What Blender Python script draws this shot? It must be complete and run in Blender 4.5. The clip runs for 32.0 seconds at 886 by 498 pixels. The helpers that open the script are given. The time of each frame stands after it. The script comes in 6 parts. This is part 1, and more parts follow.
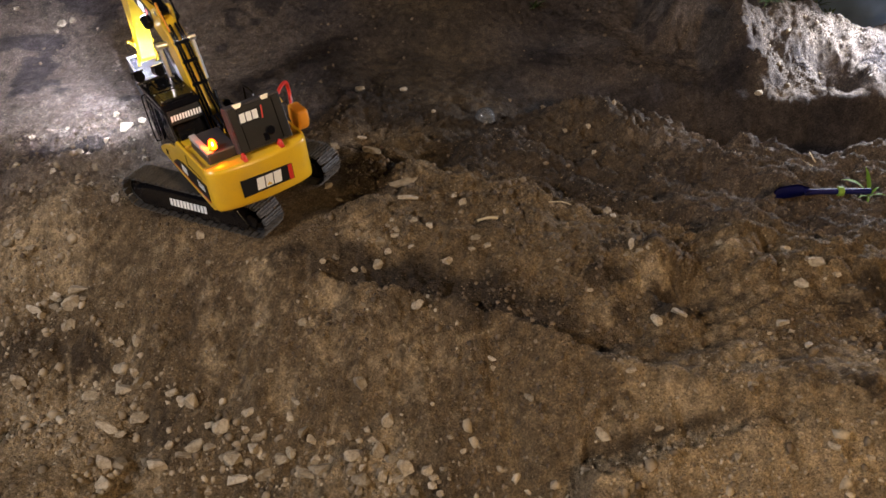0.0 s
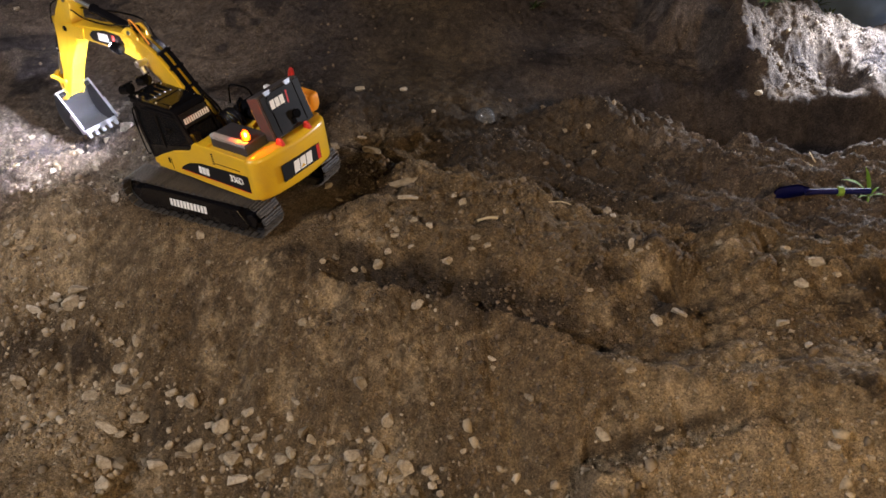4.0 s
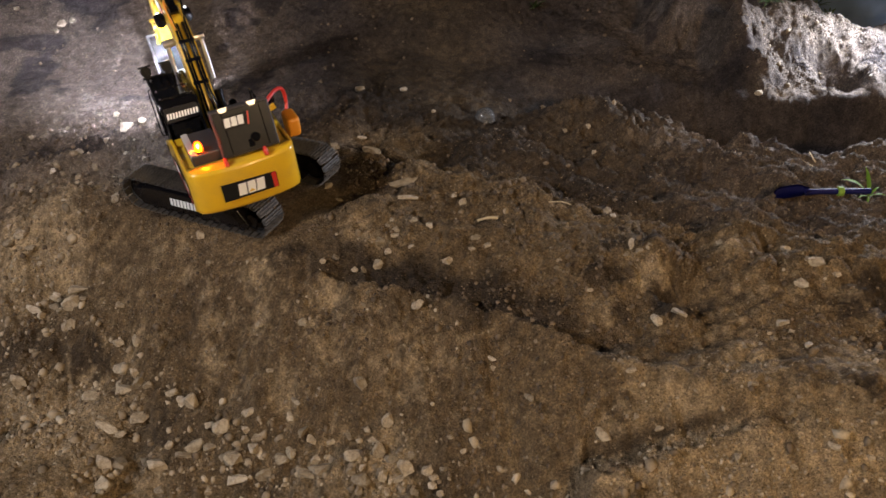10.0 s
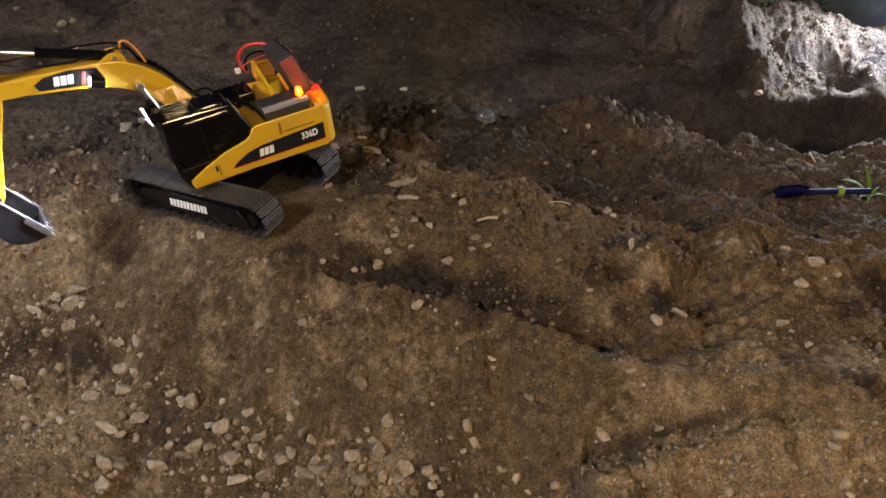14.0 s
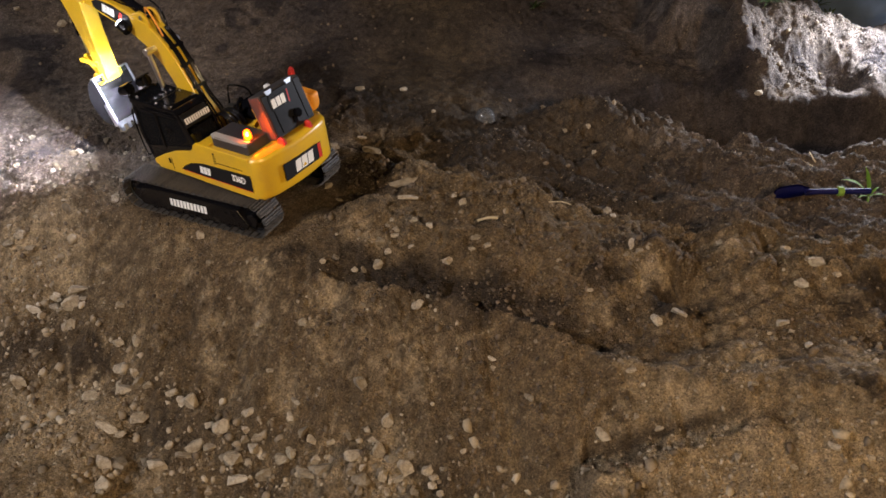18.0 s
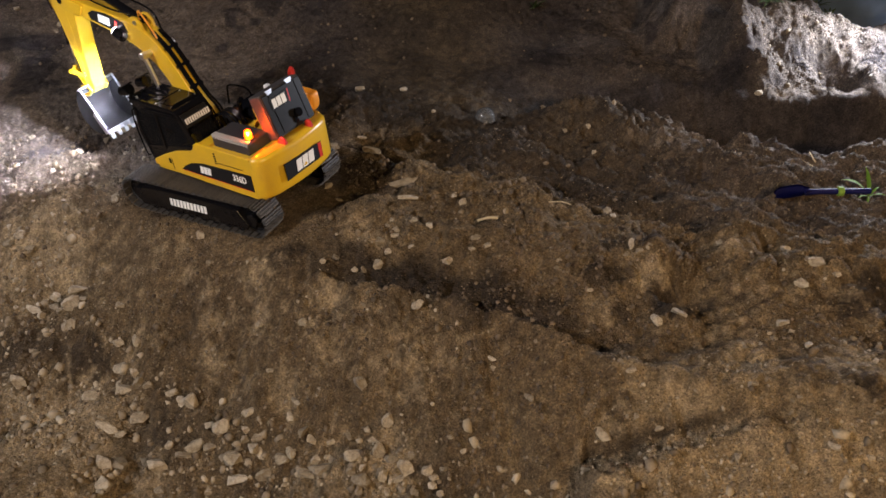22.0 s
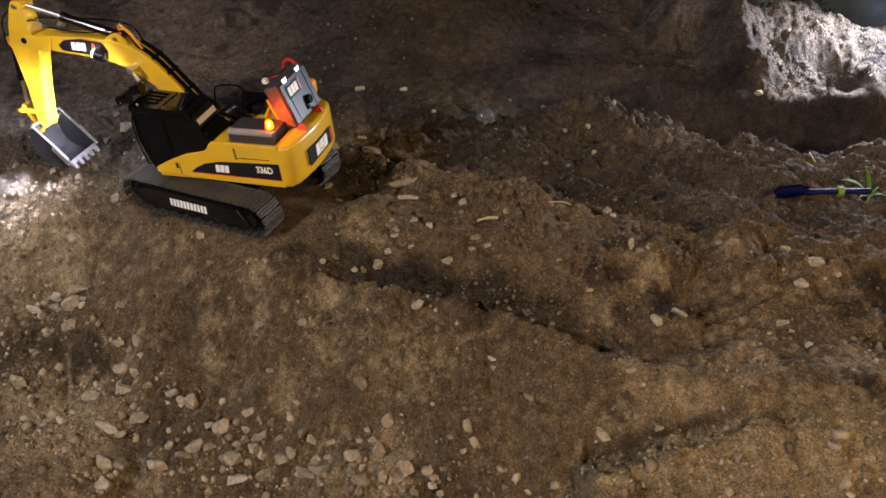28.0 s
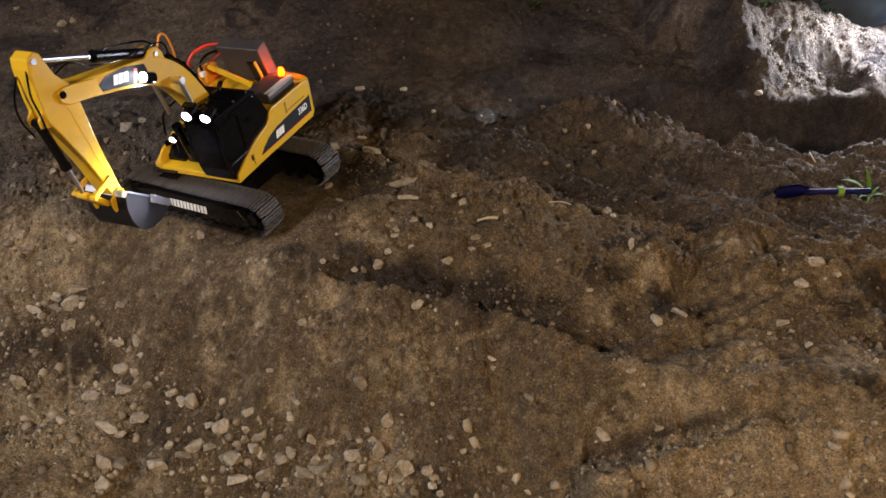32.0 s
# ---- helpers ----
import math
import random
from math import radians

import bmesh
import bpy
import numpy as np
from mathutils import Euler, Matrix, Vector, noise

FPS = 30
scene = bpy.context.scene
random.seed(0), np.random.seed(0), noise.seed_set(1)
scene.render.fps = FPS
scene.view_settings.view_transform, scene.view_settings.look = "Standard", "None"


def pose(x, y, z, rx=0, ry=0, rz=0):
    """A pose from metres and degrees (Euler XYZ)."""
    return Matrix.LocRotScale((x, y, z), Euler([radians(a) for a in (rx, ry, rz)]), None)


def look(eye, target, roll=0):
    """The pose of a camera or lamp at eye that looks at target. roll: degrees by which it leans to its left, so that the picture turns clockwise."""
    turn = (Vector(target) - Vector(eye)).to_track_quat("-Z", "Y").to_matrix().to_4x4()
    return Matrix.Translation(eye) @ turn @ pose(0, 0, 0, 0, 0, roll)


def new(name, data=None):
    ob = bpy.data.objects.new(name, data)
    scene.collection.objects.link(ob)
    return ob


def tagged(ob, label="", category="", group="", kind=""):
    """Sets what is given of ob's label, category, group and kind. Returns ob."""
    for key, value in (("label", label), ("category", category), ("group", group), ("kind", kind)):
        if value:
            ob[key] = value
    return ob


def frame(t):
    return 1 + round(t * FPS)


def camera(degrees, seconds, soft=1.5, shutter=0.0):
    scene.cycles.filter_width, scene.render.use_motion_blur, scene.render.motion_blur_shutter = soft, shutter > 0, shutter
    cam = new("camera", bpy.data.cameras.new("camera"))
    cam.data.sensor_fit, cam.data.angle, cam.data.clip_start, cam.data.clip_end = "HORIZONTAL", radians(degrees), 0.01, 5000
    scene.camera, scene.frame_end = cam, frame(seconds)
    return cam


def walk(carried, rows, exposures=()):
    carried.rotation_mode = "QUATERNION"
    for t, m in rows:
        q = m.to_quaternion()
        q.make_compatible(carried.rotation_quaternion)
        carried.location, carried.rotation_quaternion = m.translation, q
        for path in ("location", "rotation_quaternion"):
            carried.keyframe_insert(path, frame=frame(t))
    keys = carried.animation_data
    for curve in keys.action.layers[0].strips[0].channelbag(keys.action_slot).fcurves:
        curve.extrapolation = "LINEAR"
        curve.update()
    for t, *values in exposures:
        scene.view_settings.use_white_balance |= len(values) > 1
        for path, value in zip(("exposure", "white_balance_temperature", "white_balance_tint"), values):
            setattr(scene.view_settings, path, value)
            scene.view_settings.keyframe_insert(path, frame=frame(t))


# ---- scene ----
cam = camera(56.94, 32.0, soft=1.6, shutter=0.5)
EYE = (0.431, -1.438, 0.925)
CAM = pose(*EYE, 53.14, 0, 0)
walk(cam, [(0.0, CAM), (32.0, CAM)], exposures=[(0.0, 0.0), (32.0, 0.0)])

# ---------------------------------------------------------------- light
night = bpy.data.worlds.new("night")
scene.world = night
night.use_nodes = True
night.node_tree.nodes["Background"].inputs["Color"].default_value = (0.26, 0.33, 0.50, 1)
night.node_tree.nodes["Background"].inputs["Strength"].default_value = 0.029


def lamp(name, kind, m, energy, color, **extra):
    data = bpy.data.lights.new(name, kind)
    data.energy, data.color = energy, color
    if "size" in extra:
        data.size = extra["size"]
    if "radius" in extra:
        data.shadow_soft_size = extra["radius"]
    if "angle" in extra:
        data.spot_size, data.spot_blend = radians(extra["angle"]), extra["blend"]
    ob = new(name, data)
    ob.matrix_world = m
    return ob


# warm house lamp behind the camera, cool work floodlight behind the spoil heap
lamp("house_lamp", "AREA", look((-2.15, -1.85, 2.20), (0.3, -0.1, 0.0)), 103, (1.0, 0.925, 0.935), size=0.45)
# added warm fill from the right, its source unseen
lamp("porch_lamp", "AREA", look((1.9, -2.6, 1.7), (0.7, -0.5, 0.0)), 67, (1.0, 0.68, 0.38), size=0.2)
lamp("floodlight", "SPOT", look((1.640, 0.60, 0.265), (1.36, 0.32, 0.0)), 84, (0.80, 0.85, 1.0), radius=0.07, angle=124, blend=0.75)

# ---------------------------------------------------------------- materials


def mat(name, color=(0.5, 0.5, 0.5), rough=0.5, metal=0.0, coat=0.0):
    m = bpy.data.materials.new(name)
    m.use_nodes = True
    b = m.node_tree.nodes["Principled BSDF"]
    b.inputs["Base Color"].default_value = (*color, 1)
    b.inputs["Roughness"].default_value = rough
    b.inputs["Metallic"].default_value = metal
    b.inputs["Coat Weight"].default_value = coat
    return m


def node(m, kind, **sets):
    n = m.node_tree.nodes.new(kind)
    for key, value in sets.items():
        n.inputs[key.replace("_", " ")].default_value = value
    return n


def link(m, a, b):
    m.node_tree.links.new(a, b)


def ramp(m, source, stops):
    n = m.node_tree.nodes.new("ShaderNodeValToRGB")
    e = n.color_ramp.elements
    while len(e) < len(stops):
        e.new(0.5)
    for slot, (at, c) in zip(e, stops):
        slot.position, slot.color = at, (*c, 1)
    link(m, source, n.inputs["Fac"])
    return n.outputs["Color"]


def mixed(m, fac, a, b, blend="MIX"):
    n = m.node_tree.nodes.new("ShaderNodeMix")
    n.data_type, n.blend_type = "RGBA", blend
    for sock, v in ((n.inputs[0], fac), (n.inputs[6], a), (n.inputs[7], b)):
        if isinstance(v, bpy.types.NodeSocket):
            link(m, v, sock)
        elif isinstance(v, tuple):
            sock.default_value = (*v, 1)
        else:
            sock.default_value = v
    return n.outputs[2]


def where(m):
    return m.node_tree.nodes.new("ShaderNodeTexCoord").outputs["Object"]


def noise_at(m, coord, scale, detail=4.0, rough=0.6):
    n = node(m, "ShaderNodeTexNoise", Scale=scale, Detail=detail, Roughness=rough)
    link(m, coord, n.inputs["Vector"])
    return n.outputs["Fac"]


def bump(m, height, strength, distance):
    n = node(m, "ShaderNodeBump", Strength=strength, Distance=distance)
    link(m, height, n.inputs["Height"])
    return n


def worn(name, color, rough, metal=0.0, coat=0.0, dust=0.25, dirt=(0.20, 0.15, 0.10), scale=60.0):
    """A paint, plastic or metal with dust caught on it, at two scales."""
    m = mat(name, color, rough, metal, coat)
    b = m.node_tree.nodes["Principled BSDF"]
    at = where(m)
    big = ramp(m, noise_at(m, at, scale * 0.3, 5), [(0.45, (0, 0, 0)), (0.75, (dust, dust, dust))])
    fine = ramp(m, noise_at(m, at, scale * 6, 3), [(0.5, (0, 0, 0)), (0.8, (dust * 0.6,) * 3)])
    both = mixed(m, 1.0, big, fine, "ADD")
    link(m, mixed(m, both, color, dirt), b.inputs["Base Color"])
    link(m, ramp(m, both, [(0.0, (rough,) * 3), (0.5, (min(rough + 0.35, 0.95),) * 3)]), b.inputs["Roughness"])
    return m


def glow(name, color, strength):
    m = mat(name, color, 0.3)
    b = m.node_tree.nodes["Principled BSDF"]
    b.inputs["Emission Color"].default_value = (*color, 1)
    b.inputs["Emission Strength"].default_value = strength
    return m


def tread_material():
    """Dark crawler shoes whose bars are rubbed pale and dusty."""
    m = mat("worn_tread", rough=0.6)
    b = m.node_tree.nodes["Principled BSDF"]
    at = where(m)
    split = m.node_tree.nodes.new("ShaderNodeSeparateXYZ")
    link(m, at, split.inputs["Vector"])
    info = m.node_tree.nodes.new("ShaderNodeObjectInfo")
    high = node(m, "ShaderNodeMapRange", From_Min=0.0018, From_Max=0.0042)
    link(m, split.outputs["Z"], high.inputs["Value"])
    speck = ramp(m, noise_at(m, at, 420, 5, 0.7), [(0.35, (0.035, 0.033, 0.030)), (0.62, (0.15, 0.135, 0.115))])
    speck = mixed(m, ramp(m, info.outputs["Random"], [(0.0, (0.0, 0.0, 0.0)), (1.0, (0.6, 0.6, 0.6))]), speck, (0.05, 0.045, 0.040))
    low = ramp(m, noise_at(m, at, 200, 4), [(0.45, (0.016, 0.015, 0.014)), (0.75, (0.07, 0.06, 0.05))])
    link(m, mixed(m, high.outputs["Result"], low, speck), b.inputs["Base Color"])
    return m


def soil_material():
    m = mat("soil", rough=0.95)
    b = m.node_tree.nodes["Principled BSDF"]
    b.inputs["Specular IOR Level"].default_value = 0.2
    at = where(m)
    patch = noise_at(m, at, 4.2, 6, 0.62)
    base = ramp(m, patch, [(0.30, (0.088, 0.062, 0.035)), (0.50, (0.138, 0.099, 0.055)), (0.72, (0.190, 0.140, 0.080))])
    # pale dry sand, with lit and hazy ground painted in
    dry = m.node_tree.nodes.new("ShaderNodeAttribute")
    dry.attribute_name = "dry"
    base = mixed(m, dry.outputs["Fac"], base, ramp(m, noise_at(m, at, 11, 5), [(0.3, (0.24, 0.180, 0.105)), (0.7, (0.38, 0.295, 0.185))]))
    # dark soil: moist patches, with shade put into the colour as well
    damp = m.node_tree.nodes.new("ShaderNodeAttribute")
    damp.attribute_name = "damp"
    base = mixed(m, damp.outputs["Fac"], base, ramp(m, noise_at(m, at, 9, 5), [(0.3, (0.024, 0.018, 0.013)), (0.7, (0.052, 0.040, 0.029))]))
    # grey of dug soil, with haze and lamplight put into the tint
    deep = m.node_tree.nodes.new("ShaderNodeAttribute")
    deep.attribute_name = "subsoil"
    base = mixed(m, deep.outputs["Fac"], base, (0.90, 1.0, 1.44), "MULTIPLY")
    fine = noise_at(m, at, 42, 8, 0.75)
    base = mixed(m, 0.85, base, ramp(m, fine, [(0.36, (0.44, 0.43, 0.42)), (0.5, (0.95, 0.95, 0.95)), (0.64, (1.56, 1.53, 1.48))]), "MULTIPLY")
    sift = noise_at(m, at, 260, 6, 0.8)
    base = mixed(m, 0.9, base, ramp(m, sift, [(0.36, (0.40, 0.38, 0.36)), (0.5, (0.95, 0.95, 0.95)), (0.64, (1.65, 1.61, 1.54))]), "MULTIPLY")
    grit = node(m, "ShaderNodeTexVoronoi", Scale=300.0)
    link(m, at, grit.inputs["Vector"])
    part_of = node(m, "ShaderNodeSeparateColor")
    link(m, grit.outputs["Color"], part_of.inputs["Color"])
    pick = ramp(m, part_of.outputs["Red"], [(0.86, (0, 0, 0)), (1.0, (0.55, 0.55, 0.55))])
    dryer = ramp(m, damp.outputs["Fac"], [(0.2, (1, 1, 1)), (0.8, (0.1, 0.1, 0.1))])
    pick = mixed(m, 1.0, pick, dryer, "MULTIPLY")
    base = mixed(m, pick, base, ramp(m, part_of.outputs["Green"], [(0.1, (0.12, 0.075, 0.040)), (0.45, (0.24, 0.18, 0.11)), (0.8, (0.38, 0.32, 0.22))]))
    link(m, base, b.inputs["Base Color"])
    b1 = bump(m, noise_at(m, at, 150, 9, 0.8), 1.0, 0.010)
    b2 = bump(m, grit.outputs["Distance"], 0.6, 0.003)
    link(m, b1.outputs["Normal"], b2.inputs["Normal"])
    link(m, b2.outputs["Normal"], b.inputs["Normal"])
    return m


def stone_material():
    m = mat("stone", rough=0.85)
    b = m.node_tree.nodes["Principled BSDF"]
    at = where(m)
    info = m.node_tree.nodes.new("ShaderNodeObjectInfo")
    tone = ramp(m, info.outputs["Random"], [(0.0, (0.20, 0.165, 0.115)), (0.5, (0.32, 0.27, 0.195)), (0.9, (0.39, 0.335, 0.255)), (1.0, (0.46, 0.405, 0.325))])
    speck = ramp(m, noise_at(m, at, 5, 8, 0.7), [(0.36, (0.58, 0.53, 0.47)), (0.52, (1.02, 1.02, 1.0)), (0.66, (1.3, 1.3, 1.28))])
    link(m, mixed(m, 0.9, tone, speck, "MULTIPLY"), b.inputs["Base Color"])
    b1 = bump(m, noise_at(m, at, 7, 8, 0.7), 0.8, 0.004)
    link(m, b1.outputs["Normal"], b.inputs["Normal"])
    return m


def island_material(name, tones, rough=0.9):
    """Many loose grains in one mesh, each with a tone of its own."""
    m = mat(name, rough=rough)
    b = m.node_tree.nodes["Principled BSDF"]
    info = m.node_tree.nodes.new("ShaderNodeNewGeometry")
    tone = ramp(m, info.outputs["Random Per Island"], tones)
    speck = ramp(m, noise_at(m, where(m), 260, 5, 0.7), [(0.25, (0.6, 0.58, 0.55)), (0.75, (1.25, 1.25, 1.2))])
    link(m, mixed(m, 0.9, tone, speck, "MULTIPLY"), b.inputs["Base Color"])
    return m


SOIL, STONE = soil_material(), stone_material()
GRAVEL = island_material("gravel", [(0.0, (0.08, 0.058, 0.038)), (0.5, (0.14, 0.105, 0.066)), (0.8, (0.19, 0.143, 0.090)), (0.95, (0.25, 0.20, 0.135)), (1.0, (0.40, 0.34, 0.26))])
GRIT = island_material("grit", [(0.0, (0.07, 0.048, 0.028)), (0.5, (0.135, 0.097, 0.056)), (0.85, (0.20, 0.148, 0.086)), (0.97, (0.33, 0.26, 0.17)), (1.0, (0.46, 0.40, 0.31))])
RUBBLE = island_material("rubble", [(0.0, (0.13, 0.102, 0.068)), (0.5, (0.23, 0.185, 0.128)), (0.85, (0.34, 0.285, 0.205)), (1.0, (0.46, 0.40, 0.31))])
CUP = mat("clear_plastic", (0.42, 0.43, 0.44), 0.10)
CUP.node_tree.nodes["Principled BSDF"].inputs["Transmission Weight"].default_value = 0.86
CUP.node_tree.nodes["Principled BSDF"].inputs["IOR"].default_value = 1.3
LEAF = worn("green_leaf", (0.13, 0.24, 0.025), 0.75, dust=0.25)
WEED = worn("dark_weed", (0.045, 0.085, 0.02), 0.6, dust=0.3)
STRAW = worn("dry_stalk", (0.42, 0.34, 0.20), 0.8, dust=0.3)
HAZE_BLUE = worn("pale_blue_sheet", (0.30, 0.42, 0.62), 0.5, dust=0.15)
CRUMB = island_material("soil_crumb", [(0.0, (0.06, 0.044, 0.030)), (0.6, (0.11, 0.082, 0.054)), (1.0, (0.18, 0.135, 0.09))])
CLOD = island_material("heap_clod", [(0.0, (0.04, 0.031, 0.025)), (0.6, (0.085, 0.067, 0.053)), (1.0, (0.15, 0.120, 0.096))])
YELLOW = worn("yellow_paint", (0.67, 0.410, 0.016), 0.28, coat=0.6, dust=0.22)
BLACK = worn("black_plastic", (0.004, 0.004, 0.005), 0.12, dust=0.012)
PALE = worn("pale_plastic", (0.42, 0.42, 0.42), 0.4, dust=0.15)
SCOOP = worn("bucket_steel", (0.011, 0.011, 0.012), 0.45, dust=0.4, dirt=(0.030, 0.026, 0.022), scale=40)
RUBBER = worn("black_track", (0.022, 0.022, 0.023), 0.45, dust=0.6, dirt=(0.15, 0.125, 0.095), scale=90)
SCOOP.node_tree.nodes["Principled BSDF"].inputs["Specular IOR Level"].default_value = 0.15
TREAD = tread_material()
PACK = worn("grey_pack", (0.034, 0.031, 0.033), 0.5, dust=0.15)
GREY = worn("grey_plastic", (0.030, 0.028, 0.031), 0.45, dust=0.10)
BLACK.node_tree.nodes["Principled BSDF"].inputs["Specular IOR Level"].default_value = 0.3
SOOT = worn("dark_plate", (0.012, 0.012, 0.013), 0.30, dust=0.05)
SOOT.node_tree.nodes["Principled BSDF"].inputs["Specular IOR Level"].default_value = 0.25
STEEL = worn("bare_steel", (0.55, 0.55, 0.57), 0.33, metal=1.0, dust=0.2)
CHROME = mat("chrome", (0.85, 0.85, 0.87), 0.32, 1.0)
WHITE = mat("white_vinyl", (0.82, 0.82, 0.80), 0.45)
DECAL = mat("black_vinyl", (0.010, 0.010, 0.011), 0.55)
DECAL.node_tree.nodes["Principled BSDF"].inputs["Specular IOR Level"].default_value = 0.2
RED = worn("red_plastic", (0.55, 0.03, 0.02), 0.35, dust=0.1)
ORANGE = worn("orange_plastic", (0.75, 0.29, 0.02), 0.4, dust=0.1)
GLASS = mat("tinted_glass", (0.12, 0.12, 0.13), 0.03)
GLASS.node_tree.nodes["Principled BSDF"].inputs["IOR"].default_value = 1.12
GLASS.node_tree.nodes["Principled BSDF"].inputs["Transmission Weight"].default_value = 0.95
BLUE = worn("blue_plastic", (0.0012, 0.0025, 0.050), 0.6, dust=0.10, dirt=(0.06, 0.045, 0.035))
BLUE.node_tree.nodes["Principled BSDF"].inputs["Specular IOR Level"].default_value = 0.15
LED = glow("led", (0.78, 0.79, 1.0), 110000.0)
LED_RIM = glow("led_rim", (0.66, 0.74, 1.0), 1250.0)
LED_SOFT = glow("led_soft", (0.86, 0.91, 1.0), 70.0)
BULB = glow("beacon_bulb", (1.0, 0.19, 0.012), 5500.0)


def dome_material():
    """Thin clear orange plastic that lets the bulb's light through."""
    m = mat("orange_dome", (1.0, 0.16, 0.005), 0.12)
    tree = m.node_tree
    b = tree.nodes["Principled BSDF"]
    b.inputs["Emission Color"].default_value = (1.0, 0.10, 0.003, 1)
    b.inputs["Emission Strength"].default_value = 16.0
    clear = node(m, "ShaderNodeBsdfTransparent", Color=(1.0, 0.42, 0.06, 1))
    both = node(m, "ShaderNodeMixShader", Fac=0.4)
    link(m, clear.outputs[0], both.inputs[1])
    link(m, b.outputs[0], both.inputs[2])
    link(m, both.outputs[0], tree.nodes["Material Output"].inputs["Surface"])
    return m


DOME = dome_material()

# ---------------------------------------------------------------- ground


def lattice(ix, iy):
    h = (ix * 374761393 + iy * 668265263) & 0x7FFFFFFF
    h = ((h ^ (h >> 13)) * 1274126177) & 0x7FFFFFFF
    return ((h ^ (h >> 16)) & 0xFFFF) / 32767.5 - 1.0


def wobble(x, y, size, seed=0):
    """Smooth noise in -1..1 with features of that many metres."""
    u, v = x / size + 17.3 * seed + 1000.0, y / size - 9.1 * seed + 1000.0
    iu, iv = np.floor(u).astype(np.int64), np.floor(v).astype(np.int64)
    fu, fv = u - iu, v - iv
    fu, fv = fu * fu * fu * (fu * (fu * 6 - 15) + 10), fv * fv * fv * (fv * (fv * 6 - 15) + 10)
    a, b, c, d = lattice(iu, iv), lattice(iu + 1, iv), lattice(iu, iv + 1), lattice(iu + 1, iv + 1)
    return (a + (b - a) * fu) * (1 - fv) + (c + (d - c) * fu) * fv


def rise(v):
    v = np.clip(v, 0, 1)
    return v * v * (3 - 2 * v)


def hill(x, y, cx, cy, rx, ry, h, turn=0.0):
    c, s = math.cos(radians(turn)), math.sin(radians(turn))
    u, v = ((x - cx) * c + (y - cy) * s) / rx, (-(x - cx) * s + (y - cy) * c) / ry
    return h * np.exp(-(u * u + v * v))


def brink_y(x):
    return np.interp(x, [-2.5, -0.6, -0.32, -0.24, 0.106, 0.2, 0.286, 0.407, 0.54, 0.7, 0.8, 0.95, 1.3, 2.5],
                     [0.3, 0.03, -0.02, -0.045, -0.215, -0.275, -0.315, -0.35, -0.42, -0.53, -0.565, -0.60, -0.66, -0.9])


def ledge_y(x):
    return np.interp(x, [-0.2, 0.204, 0.265, 0.329, 0.402, 0.438, 0.485, 0.524, 0.575, 0.619, 0.634, 0.674, 0.694, 0.724, 0.751, 0.819, 0.837, 0.865, 0.9, 0.961, 1.013, 1.07, 1.103, 1.24, 1.6],
                     [0.36, 0.172, 0.130, 0.078, 0.042, 0.023, 0.001, -0.025, -0.032, -0.053, -0.074, -0.070, -0.088, -0.114, -0.118, -0.134, -0.154, -0.170, -0.198, -0.198, -0.207, -0.225, -0.245, -0.27, -0.3])


def crest_y(x):
    return np.interp(x, [0.2, 0.4, 0.69, 0.78, 0.83, 0.88, 0.925, 0.96, 1.01, 1.05, 1.11, 1.175, 1.215, 1.30, 1.40, 2.5], [0.40, 0.36, 0.335, 0.32, 0.30, 0.27, 0.285, 0.25, 0.19, 0.145, 0.13, 0.11, 0.085, 0.12, 0.165, 0.2])


def mound_y(x):
    return np.interp(x, [0.5, 0.62, 0.655, 0.70, 0.743, 0.784, 0.825, 0.9, 1.05, 1.4], [-0.80, -0.69, -0.658, -0.657, -0.648, -0.642, -0.636, -0.629, -0.645, -0.70])


def lumps(x, y, size, seed):
    return np.abs(wobble(x + 0.3 * size * wobble(x, y, size * 0.6, seed + 40), y, size, seed)) * 2 - 0.6


def waver(x, y):
    return 0.016 * wobble(x, y, 0.13, 3) + 0.008 * wobble(x, y, 0.05, 4) + 0.004 * wobble(x, y, 0.02, 14)


def past_ledge(x, y):
    """How far behind the crack along the bench a point lies."""
    return y - ledge_y(x) + 0.3 * waver(x, y)


def beyond(x):
    """Nought over the dug ground, one far out on either side of it."""
    return rise((np.abs(x - 0.45) - 1.9) / 1.5)


